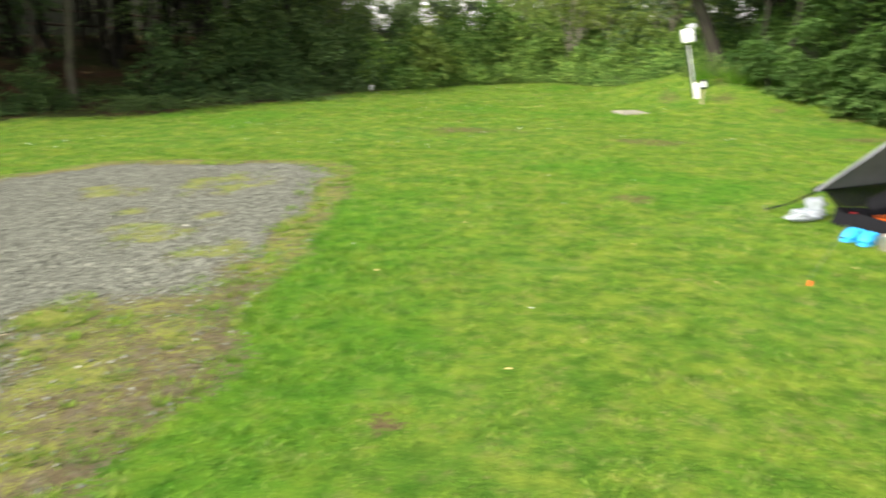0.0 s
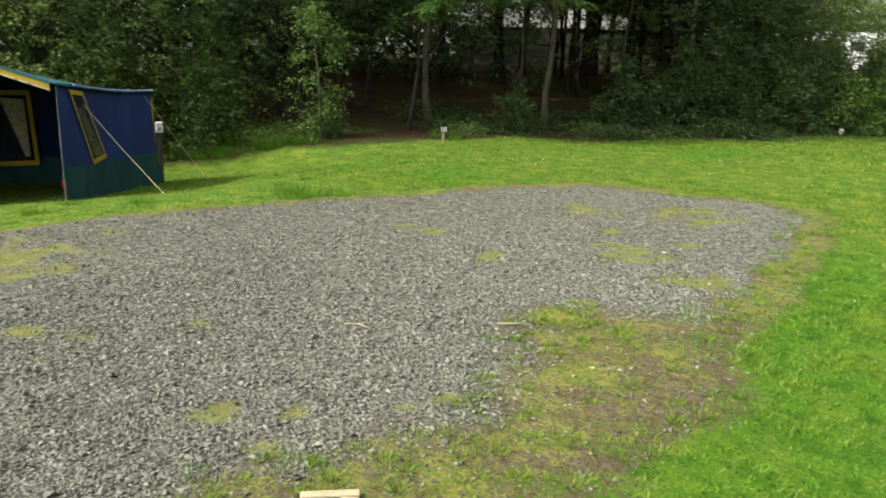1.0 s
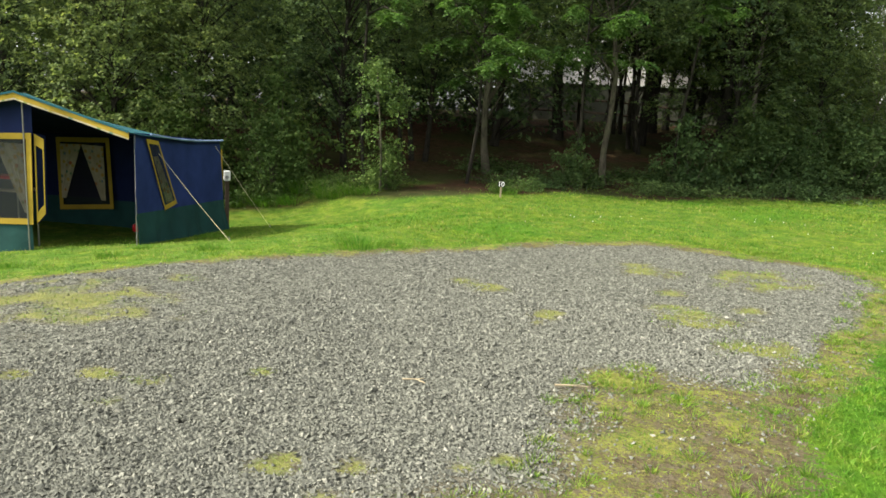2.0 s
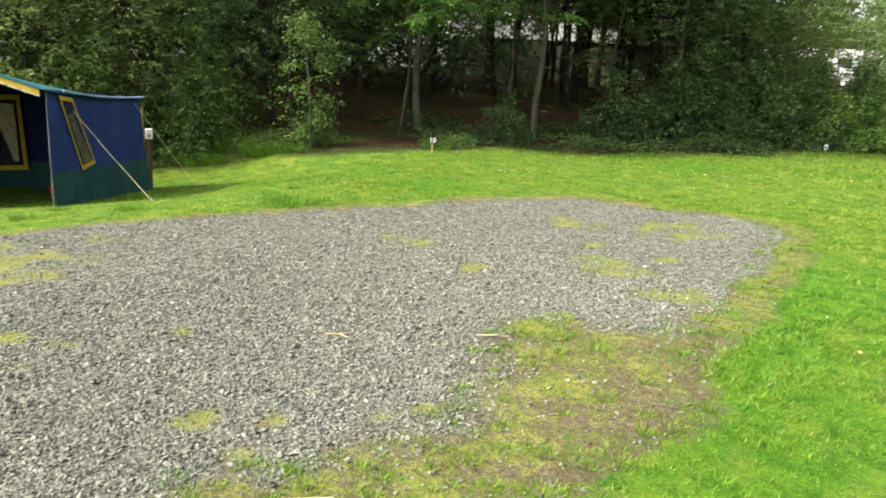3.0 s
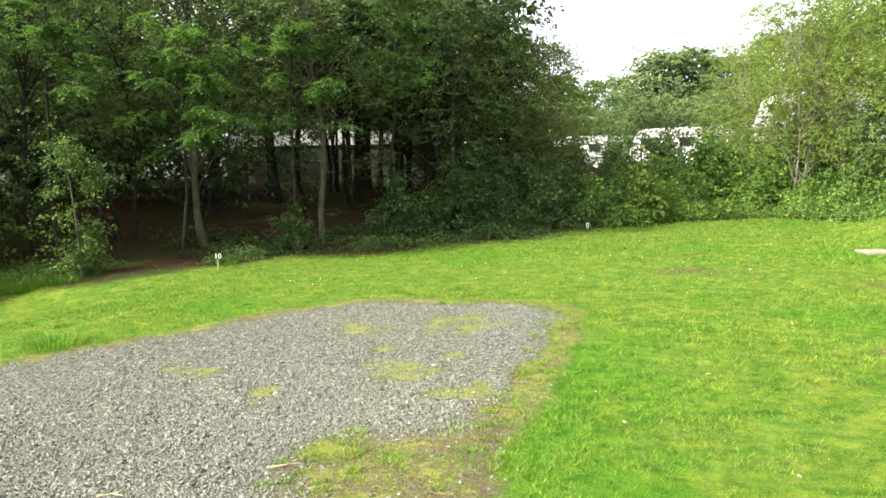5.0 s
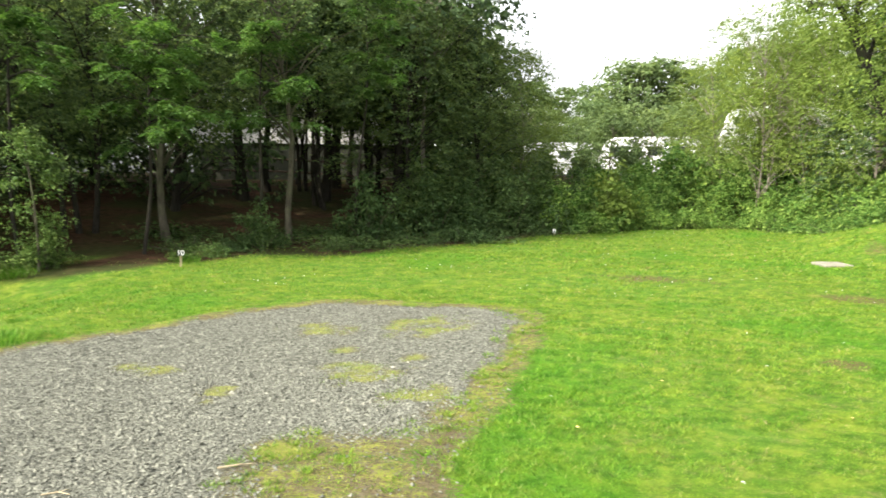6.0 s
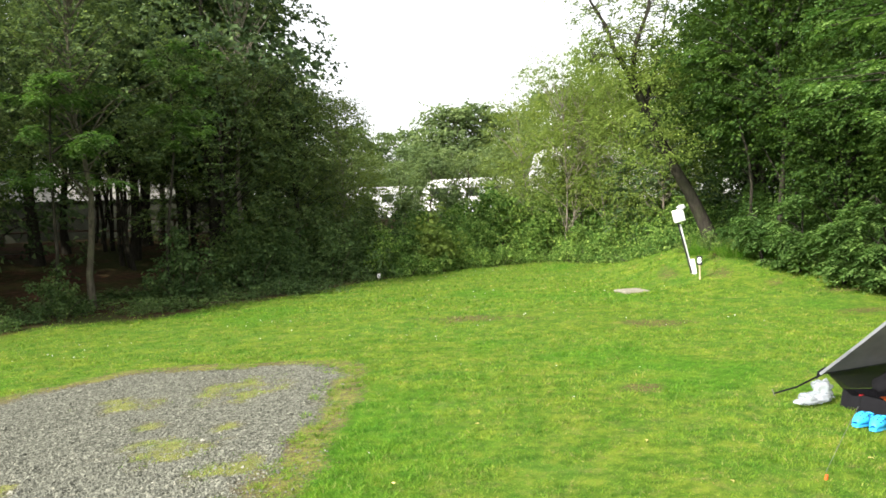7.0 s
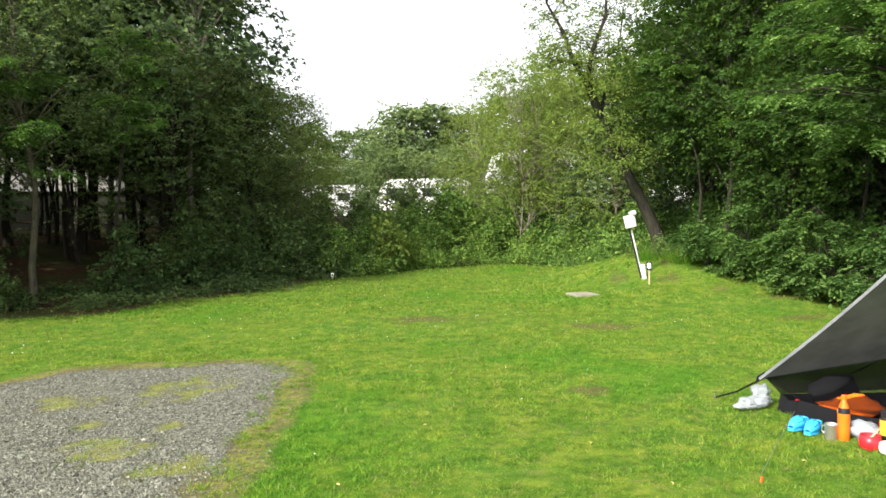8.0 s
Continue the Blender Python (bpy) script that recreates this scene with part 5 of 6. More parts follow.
# ---- caravans, cabin and fence beyond the trees ----
def caravan(x, y, turn, length=6.0, label="white touring caravan beyond the hedge"):
    ob = thing("caravan", pose(x, y, high(x, y), 0, 0, turn), label, "caravan", "caravans beyond the hedge")
    prof = [(-length / 2, 0.5), (-length / 2 - 0.1, 1.2), (-length / 2 + 0.35, 2.3), (-length / 2 + 0.9, 2.55), (length / 2 - 0.9, 2.55), (length / 2 - 0.3, 2.3), (length / 2 + 0.05, 1.2), (length / 2 - 0.1, 0.5)]
    bm = bmesh.new()
    a, b = [bm.verts.new((px, -1.1, pz)) for px, pz in prof], [bm.verts.new((px, 1.1, pz)) for px, pz in prof]
    bm.faces.new(a[::-1]), bm.faces.new(b)
    for k in range(len(prof)):
        j = (k + 1) % len(prof)
        bm.faces.new((a[k], a[j], b[j], b[k]))
    bmesh.ops.recalc_face_normals(bm, faces=bm.faces)
    part("body", bm, WHITE_WALL, ob)
    for wx, ww in ((-length * 0.3, 1.1), (length * 0.05, 0.9), (length * 0.32, 1.0)):
        w = part("window", box(ww, 0.03, 0.6, pose(wx, -1.105, 1.65), 0.01), DARK_GLASS, ob)
        part("window_frame", ring([(wx - ww / 2 - 0.05, -1.125, 1.32), (wx + ww / 2 + 0.05, -1.125, 1.32), (wx + ww / 2 + 0.05, -1.125, 1.98), (wx - ww / 2 - 0.05, -1.125, 1.98)], 0.1, 0.02), WHITE_WALL, w)
    part("skirt", box(length * 0.92, 1.9, 0.2, pose(0, 0, 0.45)), plain("grey_skirt", (0.3, 0.3, 0.3)), ob)
    for wx in (-0.4, 0.4):
        wh = part("wheel", lathe([(0.0, -0.1), (0.31, -0.1), (0.33, 0.0), (0.31, 0.1), (0.0, 0.1)], 16, pose(wx, -0.95, 0.32, 90)), DARK, ob)
        part("rim", lathe([(0.0, 0.1), (0.18, 0.1), (0.17, 0.115), (0.0, 0.115)], 12, pose(wx, -0.95, 0.32, 90)), WHITE, wh)
    return ob


caravan(-5.2, 58.5, 14)
caravan(1.6, 50.5, -10, 6.4)
caravan(-13.5, 57, 10)
caravan(7.0, 36.8, 35, 5.5, "white motor caravan half hidden by branches")
caravan(12.5, 38.0, 20, 6.0)


def cabin():
    x, y = -14.6, 32.6
    z = high(x, y)
    ob = thing("cabin", pose(x, y, z, 0, 0, 22), "pale cladded holiday cabin behind the trees", "cabin")
    wall = plain("pale_cladding", (0.62, 0.61, 0.58), 0.7, vary=0.15, scale=2)
    part("wall", box(10, 3, 2.4, pose(0, 0.0, 2.8)), wall, ob)
    part("plinth", box(9.8, 2.8, 2.0, pose(0, 0.0, 0.65)), plain("mossy_boards", (0.06, 0.065, 0.045), 0.9), ob, "dark boarded plinth")
    part("roof", merge(quad_sheet((-5.2, -1.8, 4.0), (5.2, -1.8, 4.0), (5.2, 0.1, 4.7), (-5.2, 0.1, 4.7), 4, 2, thick=0.08), quad_sheet((-5.2, 2.0, 4.0), (-5.2, 0.1, 4.7), (5.2, 0.1, 4.7), (5.2, 2.0, 4.0), 2, 4, thick=-0.08)), plain("grey_roofing", (0.42, 0.42, 0.41)), ob)
    for wx in (-3.6, -1.2, 1.3, 3.7):
        w = part("window", box(1.2, 0.06, 0.9, pose(wx, -1.53, 3.0), 0.01), DARK_GLASS, ob)
        part("window_frame", ring([(wx - 0.68, -1.58, 2.52), (wx + 0.68, -1.58, 2.52), (wx + 0.68, -1.58, 3.48), (wx - 0.68, -1.58, 3.48)], 0.13, 0.05), WHITE, w)
    return ob


cabin()


def fence():
    ob = thing("fence", pose(-16.5, 27.0, high(-16.5, 27.0), 0, 0, 22), "dark post and rail fence behind the trees", "fence")
    d = pose(0, 0, 0, 0, 0, 22)
    hs = []
    for k in range(6):
        w = d @ Vector((2.0 * k, 0, 0))
        hs.append(high(-16.5 + w.x, 27.0 + w.y) - high(-16.5, 27.0))
        part("post", box(0.1, 0.1, 1.2, pose(2.0 * k, 0, hs[-1] + 0.5), 0.01), DARK_WOOD, ob)
    for k in range(5):
        for hz in (0.45, 0.95):
            part("rail", rod([(2.0 * k, -0.07, hs[k] + hz), (2.0 * k + 2.0, -0.07, hs[k + 1] + hz)], 0.045, 4), DARK_WOOD, ob)
    return ob


fence()

# ---- trees and shrubs, space by space ----
WOOD = "shaded deciduous woodland tree with dense dark green leaves"
EDGE = "trees along the wood's edge"
kinds = [
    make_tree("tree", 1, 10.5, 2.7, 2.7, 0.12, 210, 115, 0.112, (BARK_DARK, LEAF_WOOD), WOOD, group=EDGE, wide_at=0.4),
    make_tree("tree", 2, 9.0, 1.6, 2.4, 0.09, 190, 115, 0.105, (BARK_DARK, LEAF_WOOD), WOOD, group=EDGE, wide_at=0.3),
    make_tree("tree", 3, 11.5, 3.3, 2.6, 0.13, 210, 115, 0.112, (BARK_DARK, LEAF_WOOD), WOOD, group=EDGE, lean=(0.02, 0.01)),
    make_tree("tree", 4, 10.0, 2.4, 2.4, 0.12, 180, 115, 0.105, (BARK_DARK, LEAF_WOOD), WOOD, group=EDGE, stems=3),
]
# inner trees carry the darkened leaves, so the hollows look shaded
DARKWOOD = "understorey tree with leaves coloured darker for the wood's shade"
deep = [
    make_tree("tree", 5, 7.4, 0.5, 3.0, 0.14, 160, 55, 0.185, (BARK_DARK, LEAF_SHADED), DARKWOOD, group=EDGE, wide_at=0.35, limbs=9),
    make_tree("tree", 6, 6.6, 0.3, 3.0, 0.12, 160, 55, 0.185, (BARK_DARK, LEAF_SHADED), DARKWOOD, group=EDGE, wide_at=0.3, limbs=9),
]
back_tree = make_tree("tree", 8, 9.6, 0.6, 3.4, 0.16, 130, 30, 0.40, (BARK_DARK, LEAF_SHADED), DARKWOOD, group=EDGE, wide_at=0.4, limbs=9, clump_r=1.0)
tall_deep = make_tree("tree", 7, 10.5, 3.4, 3.0, 0.16, 180, 50, 0.21, (BARK_DARK, LEAF_SHADED), DARKWOOD, group=EDGE, wide_at=0.4, limbs=9)
STEM = "woodland tree with a bare grey trunk at the wood's edge"
edge_trees = [make_tree("tree", 16, 10.5, 3.3, 2.5, 0.095, 190, 115, 0.105, (BARK, LEAF_WOOD), STEM, group=EDGE, lean=(-0.01, 0.0)),
              make_tree("tree", 17, 11.0, 4.0, 2.4, 0.078, 190, 115, 0.105, (BARK, LEAF_WOOD), STEM, group=EDGE, lean=(-0.05, 0.02))]
shown = set()


def stand(ob, x, y, turn=0.0, size=1.0, tall=None):
    """The thing itself the first time, a copy after that."""
    if ob.name in shown:
        return again(ob, x, y, turn, size, tall)
    shown.add(ob.name)
    return place(ob, x, y, turn, size, tall)


def outside(x, y):
    return float(edge_distance(WOODLINE, np.array([x]), np.array([y]))[0])


def mown(x, y):
    return float(edge_distance(CLEARING, np.array([x]), np.array([y]))[0]) < 0.35


rng = np.random.RandomState(5)
planted = [(-8.58, 17.58, 21, 1.0), (-11.34, 16.05, 20, 1.0), (-13.8, 13.2, 1, 0.9), (-13.4, 15.6, 3, 0.95), (-8.2, 21.2, 0, 0.95), (-6.9, 22.6, 1, 1.0), (-6.6, 25.4, 3, 0.95), (-15.8, 10.4, 1, 0.85), (-18.3, 9.6, 1, 0.8), (-20.8, 8.2, 1, 0.8), (-7.3, 28.5, 2, 0.9), (-16.8, 9.0, 1, 0.95), (-5.3, 25.6, 1, 0.95)]
for k in range(1500):
    x, y = rng.uniform(-44, -2), rng.uniform(7, 54)
    d = outside(x, y)
    gap = abs(math.degrees(math.atan2(-x - 0.4, y + 0.2)) - 22.5) < 4.2 and y < 34
    if 2.6 < d < 26 and x < -0.148 * y - 2.9 and all(math.hypot(x - a, y - b) > (2.9 if d < 7 else 3.2) for a, b, *_ in planted):
        if gap and d < 9 and rng.uniform() < 0.6:
            continue
        planted.append((x, y, 9 if gap and d > 6.5 else rng.randint(4), rng.uniform(0.8, 1.05) * (0.82 if x < -14 and y < 14 else 1.0)))
for x, y, k, s in planted[:120]:
    if 18.6 < math.degrees(math.atan2(-x - 0.4, y + 0.2)) < 26.2 and k < 9 and y > 15 and y < 33:
        continue
    # open ground on the sunny side of the cabin
    if 1.5 < -0.75 * (x + 14.6) - 0.66 * (y - 32.6) < 9.5 and abs(0.66 * (x + 14.6) - 0.75 * (y - 32.6)) < 3.6:
        continue
    if k >= 20:
        stand(edge_trees[k - 20], x, y, 0.0, s, 0.84)
        continue
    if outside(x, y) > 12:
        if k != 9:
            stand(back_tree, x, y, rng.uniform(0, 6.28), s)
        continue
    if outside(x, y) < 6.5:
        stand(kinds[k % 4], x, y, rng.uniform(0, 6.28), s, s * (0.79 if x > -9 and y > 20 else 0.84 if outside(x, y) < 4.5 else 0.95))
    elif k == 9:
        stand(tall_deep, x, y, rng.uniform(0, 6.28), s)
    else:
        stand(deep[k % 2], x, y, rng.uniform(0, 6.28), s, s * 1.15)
for k, ob in enumerate(kinds + deep + [back_tree]):
    if ob.name not in shown:
        stand(ob, -30.0 - 3 * k, 34.0)
# unseen trees added behind the tent, tall enough to shade the wood's left end
for x, y in ((-23.5, 6.6), (-24.5, 2.6), (-25.5, -1.5), (-27.5, 4.5), (-27, 9), (-29, 0.5)):
    stand(tall_deep, x, y, rng.uniform(0, 6.28), 1.15, 1.55 if y > 4 else 0.75)

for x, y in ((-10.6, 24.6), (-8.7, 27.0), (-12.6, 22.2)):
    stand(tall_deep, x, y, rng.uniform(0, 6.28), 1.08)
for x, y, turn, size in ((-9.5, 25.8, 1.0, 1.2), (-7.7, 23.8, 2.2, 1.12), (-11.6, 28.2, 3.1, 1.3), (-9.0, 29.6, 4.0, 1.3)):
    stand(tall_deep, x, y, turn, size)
for k, x, y, turn in ((3, -10.1, 23.2, 0.4), (3, -11.9, 26.0, 2.0), (2, -9.2, 26.6, 1.1), (3, -13.2, 27.6, 4.0)):
    stand(kinds[k], x, y, turn, 0.9)

birch = make_tree("birch_tree", 45, 9.8, 5.4, 1.5, 0.085, 60, 60, 0.085, (BARK_BIRCH, LEAF_WOOD), "thin-crowned birch with pale branching stem", limbs=1, lean=(0.035, 0.0), clump_r=0.6)
place(birch, -6.85, 24.0, 0, 1.07)


nettle = [make_bush("undergrowth", 21 + k, 0.6, 1.15, 90, 20, 0.08, (BARK, LEAF_NETTLE), "shaded nettles and brambles at the wood's edge", "undergrowth", 0.2, EDGE) for k in range(2)]
shrub = [make_bush("shrub", 24, 2.4, 1.15, 120, 44, 0.105, (BARK, LEAF_ELDER), "leafy green elder shrub at the wood's edge", "shrub", 0.28, EDGE),
         make_bush("shrub", 25, 1.5, 1.0, 80, 44, 0.10, (BARK, LEAF_NETTLE), "low dark green shrub at the wood's edge", "shrub", 0.28, EDGE)]
line = np.array(WOODLINE[1:14])
cum = np.concatenate([[0], np.cumsum(np.hypot(*np.diff(line, axis=0).T))])
for k, s in enumerate(np.arange(0.3, cum[-1], 0.8)):
    x, y = np.interp(s, cum, line[:, 0]), np.interp(s, cum, line[:, 1])
    o1, o2 = rng.uniform(0.2, 1.6), rng.uniform(1.5, 4.0)
    if x < -8.0:
        o1, o2 = o1 + 0.9, o2 + 1.2
    if math.hypot(x + 9.5, y - 11.6) < 1.7 or math.hypot(x - 0.7 * o1 + 8.5, y + 0.65 * o1 - 12.35) < 1.1:
        continue
    bank = -13.6 < x < -9.4
    if rng.uniform() < (0.35 if bank else 0.9):
        s, turn, tall = rng.uniform(0.5, 1.3), rng.uniform(0, 6.28), rng.uniform(0.5, 1.1)
        if not mown(x - 0.7 * o1, y + 0.65 * o1):
            stand(nettle[k % 2], x - 0.7 * o1, y + 0.65 * o1, turn, s, 0.8 * s * tall)
    if rng.uniform() < 0.6 and math.hypot(x + 9.6, y - 11.2) > 2.6 and not bank:
        stand(nettle[k % 2], x - 0.7 * o1 - 1.9, y + 0.65 * o1 + 1.6, rng.uniform(0, 6.28), 1.3, 0.6)
    if k % (2 if y < 12 else 4) == 0 and math.hypot(x + 9.6, y - 11.2) > 2.2 and not bank:
        stand(shrub[1], x - 0.7 * o2, y + 0.65 * o2, rng.uniform(0, 6.28), rng.uniform(0.6, 1.3))
for x, y, s in ((-13.9, 11.2, 1.1), (-15.6, 9.8, 1.2), (-13.4, 10.6, 0.75), (-17.2, 9.0, 1.1), (-15.0, 9.3, 0.9), (-11.0, 11.7, 0.42)):
    stand(shrub[0], x, y, rng.uniform(0, 6.28), s)
g = np.random.RandomState(77)
weed = [make_bush("weeds", 28 + k, 0.5, 0.6, 70, 16, 0.075, (BARK, LEAF_ELDER), "tall grass and weeds on the bank", "weeds", 0.16, EDGE) for k in range(2)]
for k, (x, y) in enumerate(((-14.3, 9.9), (-13.7, 10.2), (-13.0, 10.4), (-12.6, 11.0), (-12.2, 11.3), (-13.4, 10.9), (-11.8, 11.6), (-12.0, 11.0), (-14.6, 10.6), (-12.9, 11.8), (-11.5, 12.2), (-9.0, 13.3), (-8.8, 14.0), (6.75, 18.85), (7.2, 18.7), (6.4, 19.4), (7.5, 18.2))):
    stand(weed[k % 2], x, y, g.uniform(0, 6.28), g.uniform(0.6, 1.1), g.uniform(0.5, 1.0))
slim = make_tree("sapling", 26, 2.8, 0.4, 0.40, 0.02, 48, 62, 0.07, (BARK, LEAF_ELDER), "slender leafy sapling beside the woodland path", "sapling", clump_r=0.32, wide_at=0.3, group=EDGE, limbs=30)
place(slim, -11.1, 11.5, 0.4)

for x, y, s in ((-3.6, 22.6, 1.1), (-4.2, 24.0, 1.5), (-3.0, 24.6, 1.3), (-4.6, 21.6, 1.0), (-4.6, 27.0, 1.5), (-2.9, 23.8, 0.7), (-5.6, 23.2, 1.6), (-5.7, 21.0, 1.1), (-6.2, 21.6, 1.4), (-2.7, 26.6, 1.1), (-3.3, 28.6, 1.3)):
    stand(shrub[1], x, y, rng.uniform(0, 6.28), s)

# sunlit bramble hedge at the end of the meadow
HEDGE = "bramble hedge at the end of the meadow"
hedge = [make_bush("hedge_bush", 31 + k, 2.1, 1.5, 130, 40, 0.13, (BARK, LEAF_HEDGE), "sunlit green bramble and elder thicket", "hedge", 0.34, HEDGE) for k in range(3)]
front = [make_bush("bramble", 36, 0.7, 0.95, 70, 30, 0.095, (BARK, LEAF_HEDGE), "low bramble spilling from the hedge foot", "bramble", 0.22, HEDGE)]
spots_h = []
for k in range(700):
    x, y = rng.uniform(-5.5, 12), rng.uniform(20, 34)
    d = outside(x, y)
    if 1.0 < d < 5.0 and y > 0.9 * x + 16.5 and x > -0.085 * y - 0.3 and all(math.hypot(x - a, y - b) > 1.2 for a, b, _ in spots_h):
        spots_h.append((x, y, d))
for k, (x, y, d) in enumerate(spots_h[:46]):
    stand(hedge[k % 3], x, y, rng.uniform(0, 6.28), rng.uniform(0.8, 1.05) * (0.62 + 0.13 * d))
line = np.array(CLEARING[12:19])
cum = np.concatenate([[0], np.cumsum(np.hypot(*np.diff(line, axis=0).T))])
for s in np.arange(0.4, cum[-1], 0.95):
    x, y = np.interp(s, cum, line[:, 0]), np.interp(s, cum, line[:, 1])
    stand(front[0], x + 0.25, y + 0.45, rng.uniform(0, 6.28), rng.uniform(0.6, 1.05))

lime = make_bush("elder", 38, 1.5, 0.75, 60, 44, 0.12, (BARK, LEAF_LIGHT), "lime-green leafy elder standing out of the hedge", "shrub", 0.3, HEDGE)
place(lime, -0.45, 25.95, 0.7, 1.35)
# light trees over the hedge
light = [make_tree("birch_tree", 41, 8.4, 2.2, 2.3, 0.05, 215, 110, 0.088, (BARK_BIRCH, LEAF_LIGHT), "young birch with yellow-green leaves over the hedge", group="birches over the hedge", wide_at=0.25, stems=2),
         make_tree("birch_tree", 42, 7.4, 1.3, 2.0, 0.045, 200, 110, 0.088, (BARK_BIRCH, LEAF_LIGHT), "young birch with yellow-green leaves over the hedge", group="birches over the hedge", wide_at=0.3)]
for x, y, k, s in ((4.9, 30.0, 0, 0.92), (6.6, 28.4, 0, 0.9), (4.0, 33.0, 0, 0.8), (7.6, 26.0, 1, 0.95), (8.8, 30.0, 0, 1.0), (6.3, 32.5, 0, 1.0), (-4.2, 29.2, 1, 0.88)):
    stand(light[k], x, y, rng.uniform(0, 6.28), s)

# leaning old tree behind the hook-up post
def willow(x, y):
    """A crooked old trunk that leans over, hung with leafy shoots, forked into sparse limbs."""
    g = np.random.RandomState(51)
    ob = thing("willow_tree", pose(x, y, high(x, y)), "old leaning tree with rough bark and sparse crown", "tree")
    bole = np.array([(0.08, 0, -0.15), (0, 0, 0.25), (-0.22, 0.03, 0.8), (-0.5, 0.02, 1.4), (-0.85, -0.04, 2.0), (-1.22, 0.02, 2.8), (-1.58, 0.05, 3.65), (-1.95, 0.0, 4.5)])
    limbs = [[bole[-1], (-2.3, 0.15, 5.2), (-2.5, 0.25, 5.9), (-2.95, 0.3, 6.7), (-3.1, 0.3, 7.9)],
             [bole[-1], (-1.85, -0.2, 5.3), (-1.5, -0.3, 6.2), (-1.45, -0.2, 7.2), (-1.2, -0.1, 8.2)],
             [bole[-1], (-2.3, -0.2, 4.95), (-2.7, -0.35, 5.05), (-3.1, -0.4, 4.85)],
             [bole[-2], (-1.3, 0.4, 4.5), (-0.9, 0.7, 5.4), (-0.7, 0.8, 6.6)]]
    wood = [tube(bole, [0.25, 0.19, 0.17, 0.152, 0.138, 0.125, 0.112, 0.10], 10)]
    tips, outs = [], []
    for k, limb in enumerate(limbs):
        limb = np.array(limb, float)
        wood.append(tube(limb, np.linspace((0.085, 0.075, 0.045, 0.06)[k], 0.015, len(limb)), 7))
        for j in range((64, 56, 30, 40)[k]):
            u = g.uniform(0.15, 1.0) * (len(limb) - 1)
            foot = np.array([np.interp(u, np.arange(len(limb)), limb[:, i]) for i in range(3)])
            a = g.uniform(0, 6.28)
            tip = foot + g.uniform(0.2, 0.95) * np.array([math.cos(a), math.sin(a), g.uniform(-0.3, 0.7)])
            wood.append(tube([foot, 0.5 * (foot + tip) + np.array([0, 0, 0.06]), tip], [0.014, 0.009, 0.003], 4))
            tips.append(tip), outs.append(tip - foot)
    for j in range(105):
        z = g.uniform(2.15, 5.0)
        foot = np.array([np.interp(z, bole[:, 2], bole[:, i]) for i in range(3)])
        a = g.uniform(0, 6.28) if j % 3 else g.uniform(-2.8, -0.3)
        tip = foot + g.uniform(0.3, 1.15) * np.array([math.cos(a), math.sin(a), g.uniform(-0.3, 0.25)])
        if j % 3 == 0:
            wood.append(tube([foot, 0.5 * (foot + tip) + np.array([0, 0, 0.1]), tip], [0.016, 0.01, 0.003], 4))
        tips.append(tip), outs.append(tip - foot)
    tips = np.array(tips)
    V, F = leaves(g, tips, 0.42 * g.uniform(0.6, 1.3, len(tips)), 62, 0.075, outs=np.array(outs))
    part("trunk", tri_mesh("trunk", *joined(wood), BARK_DARK, True), None, ob)
    part("crown", tri_mesh("crown", V, F, LEAF_LIGHT), None, ob)
    return ob


willow(6.95, 19.5)

# dark trees and bushes along the meadow's other side
SIDE = "trees beside the tarp tent"
ash = [make_tree("ash_tree", 61, 9.5, 2.7, 3.0, 0.10, 190, 125, 0.11, (BARK_DARK, LEAF_ASH), "spreading ash tree with fresh green leaves", group=SIDE, wide_at=0.3, clump_r=0.62),
       make_tree("ash_tree", 62, 8.5, 2.4, 2.7, 0.09, 180, 125, 0.11, (BARK_DARK, LEAF_ASH), "spreading ash tree with fresh green leaves", group=SIDE, wide_at=0.25, clump_r=0.62)]
for x, y, k, s in ((10.2, 18.4, 0, 1.0), (10.9, 15.0, 1, 1.0), (12.6, 12.4, 0, 1.0), (9.0, 20.6, 1, 0.95), (9.6, 23.0, 0, 1.0)):
    stand(ash[k], x, y, rng.uniform(0, 6.28), s)
for x, y, k, s in ((13.4, 17.0, 1, 0.95), (14.5, 9.5, 1, 0.9), (12.5, 21.5, 0, 0.95), (15.5, 13.5, 0, 0.95), (11.8, 19.4, 1, 0.8), (12.8, 15.0, 1, 0.8), (11.6, 25.5, 0, 0.95), (8.6, 26.0, 1, 0.85), (16.5, 20, 0, 1.0), (14.5, 27, 0, 1.0)):
    stand(deep[k], x, y, rng.uniform(0, 6.28), s)


for x, y, s in ((14.5, 20, 1.1), (15.2, 16, 1.1), (13.2, 24, 1.1), (16.5, 12, 1.1), (11.5, 28, 1.0)):
    stand(back_tree, x, y, rng.uniform(0, 6.28), s)


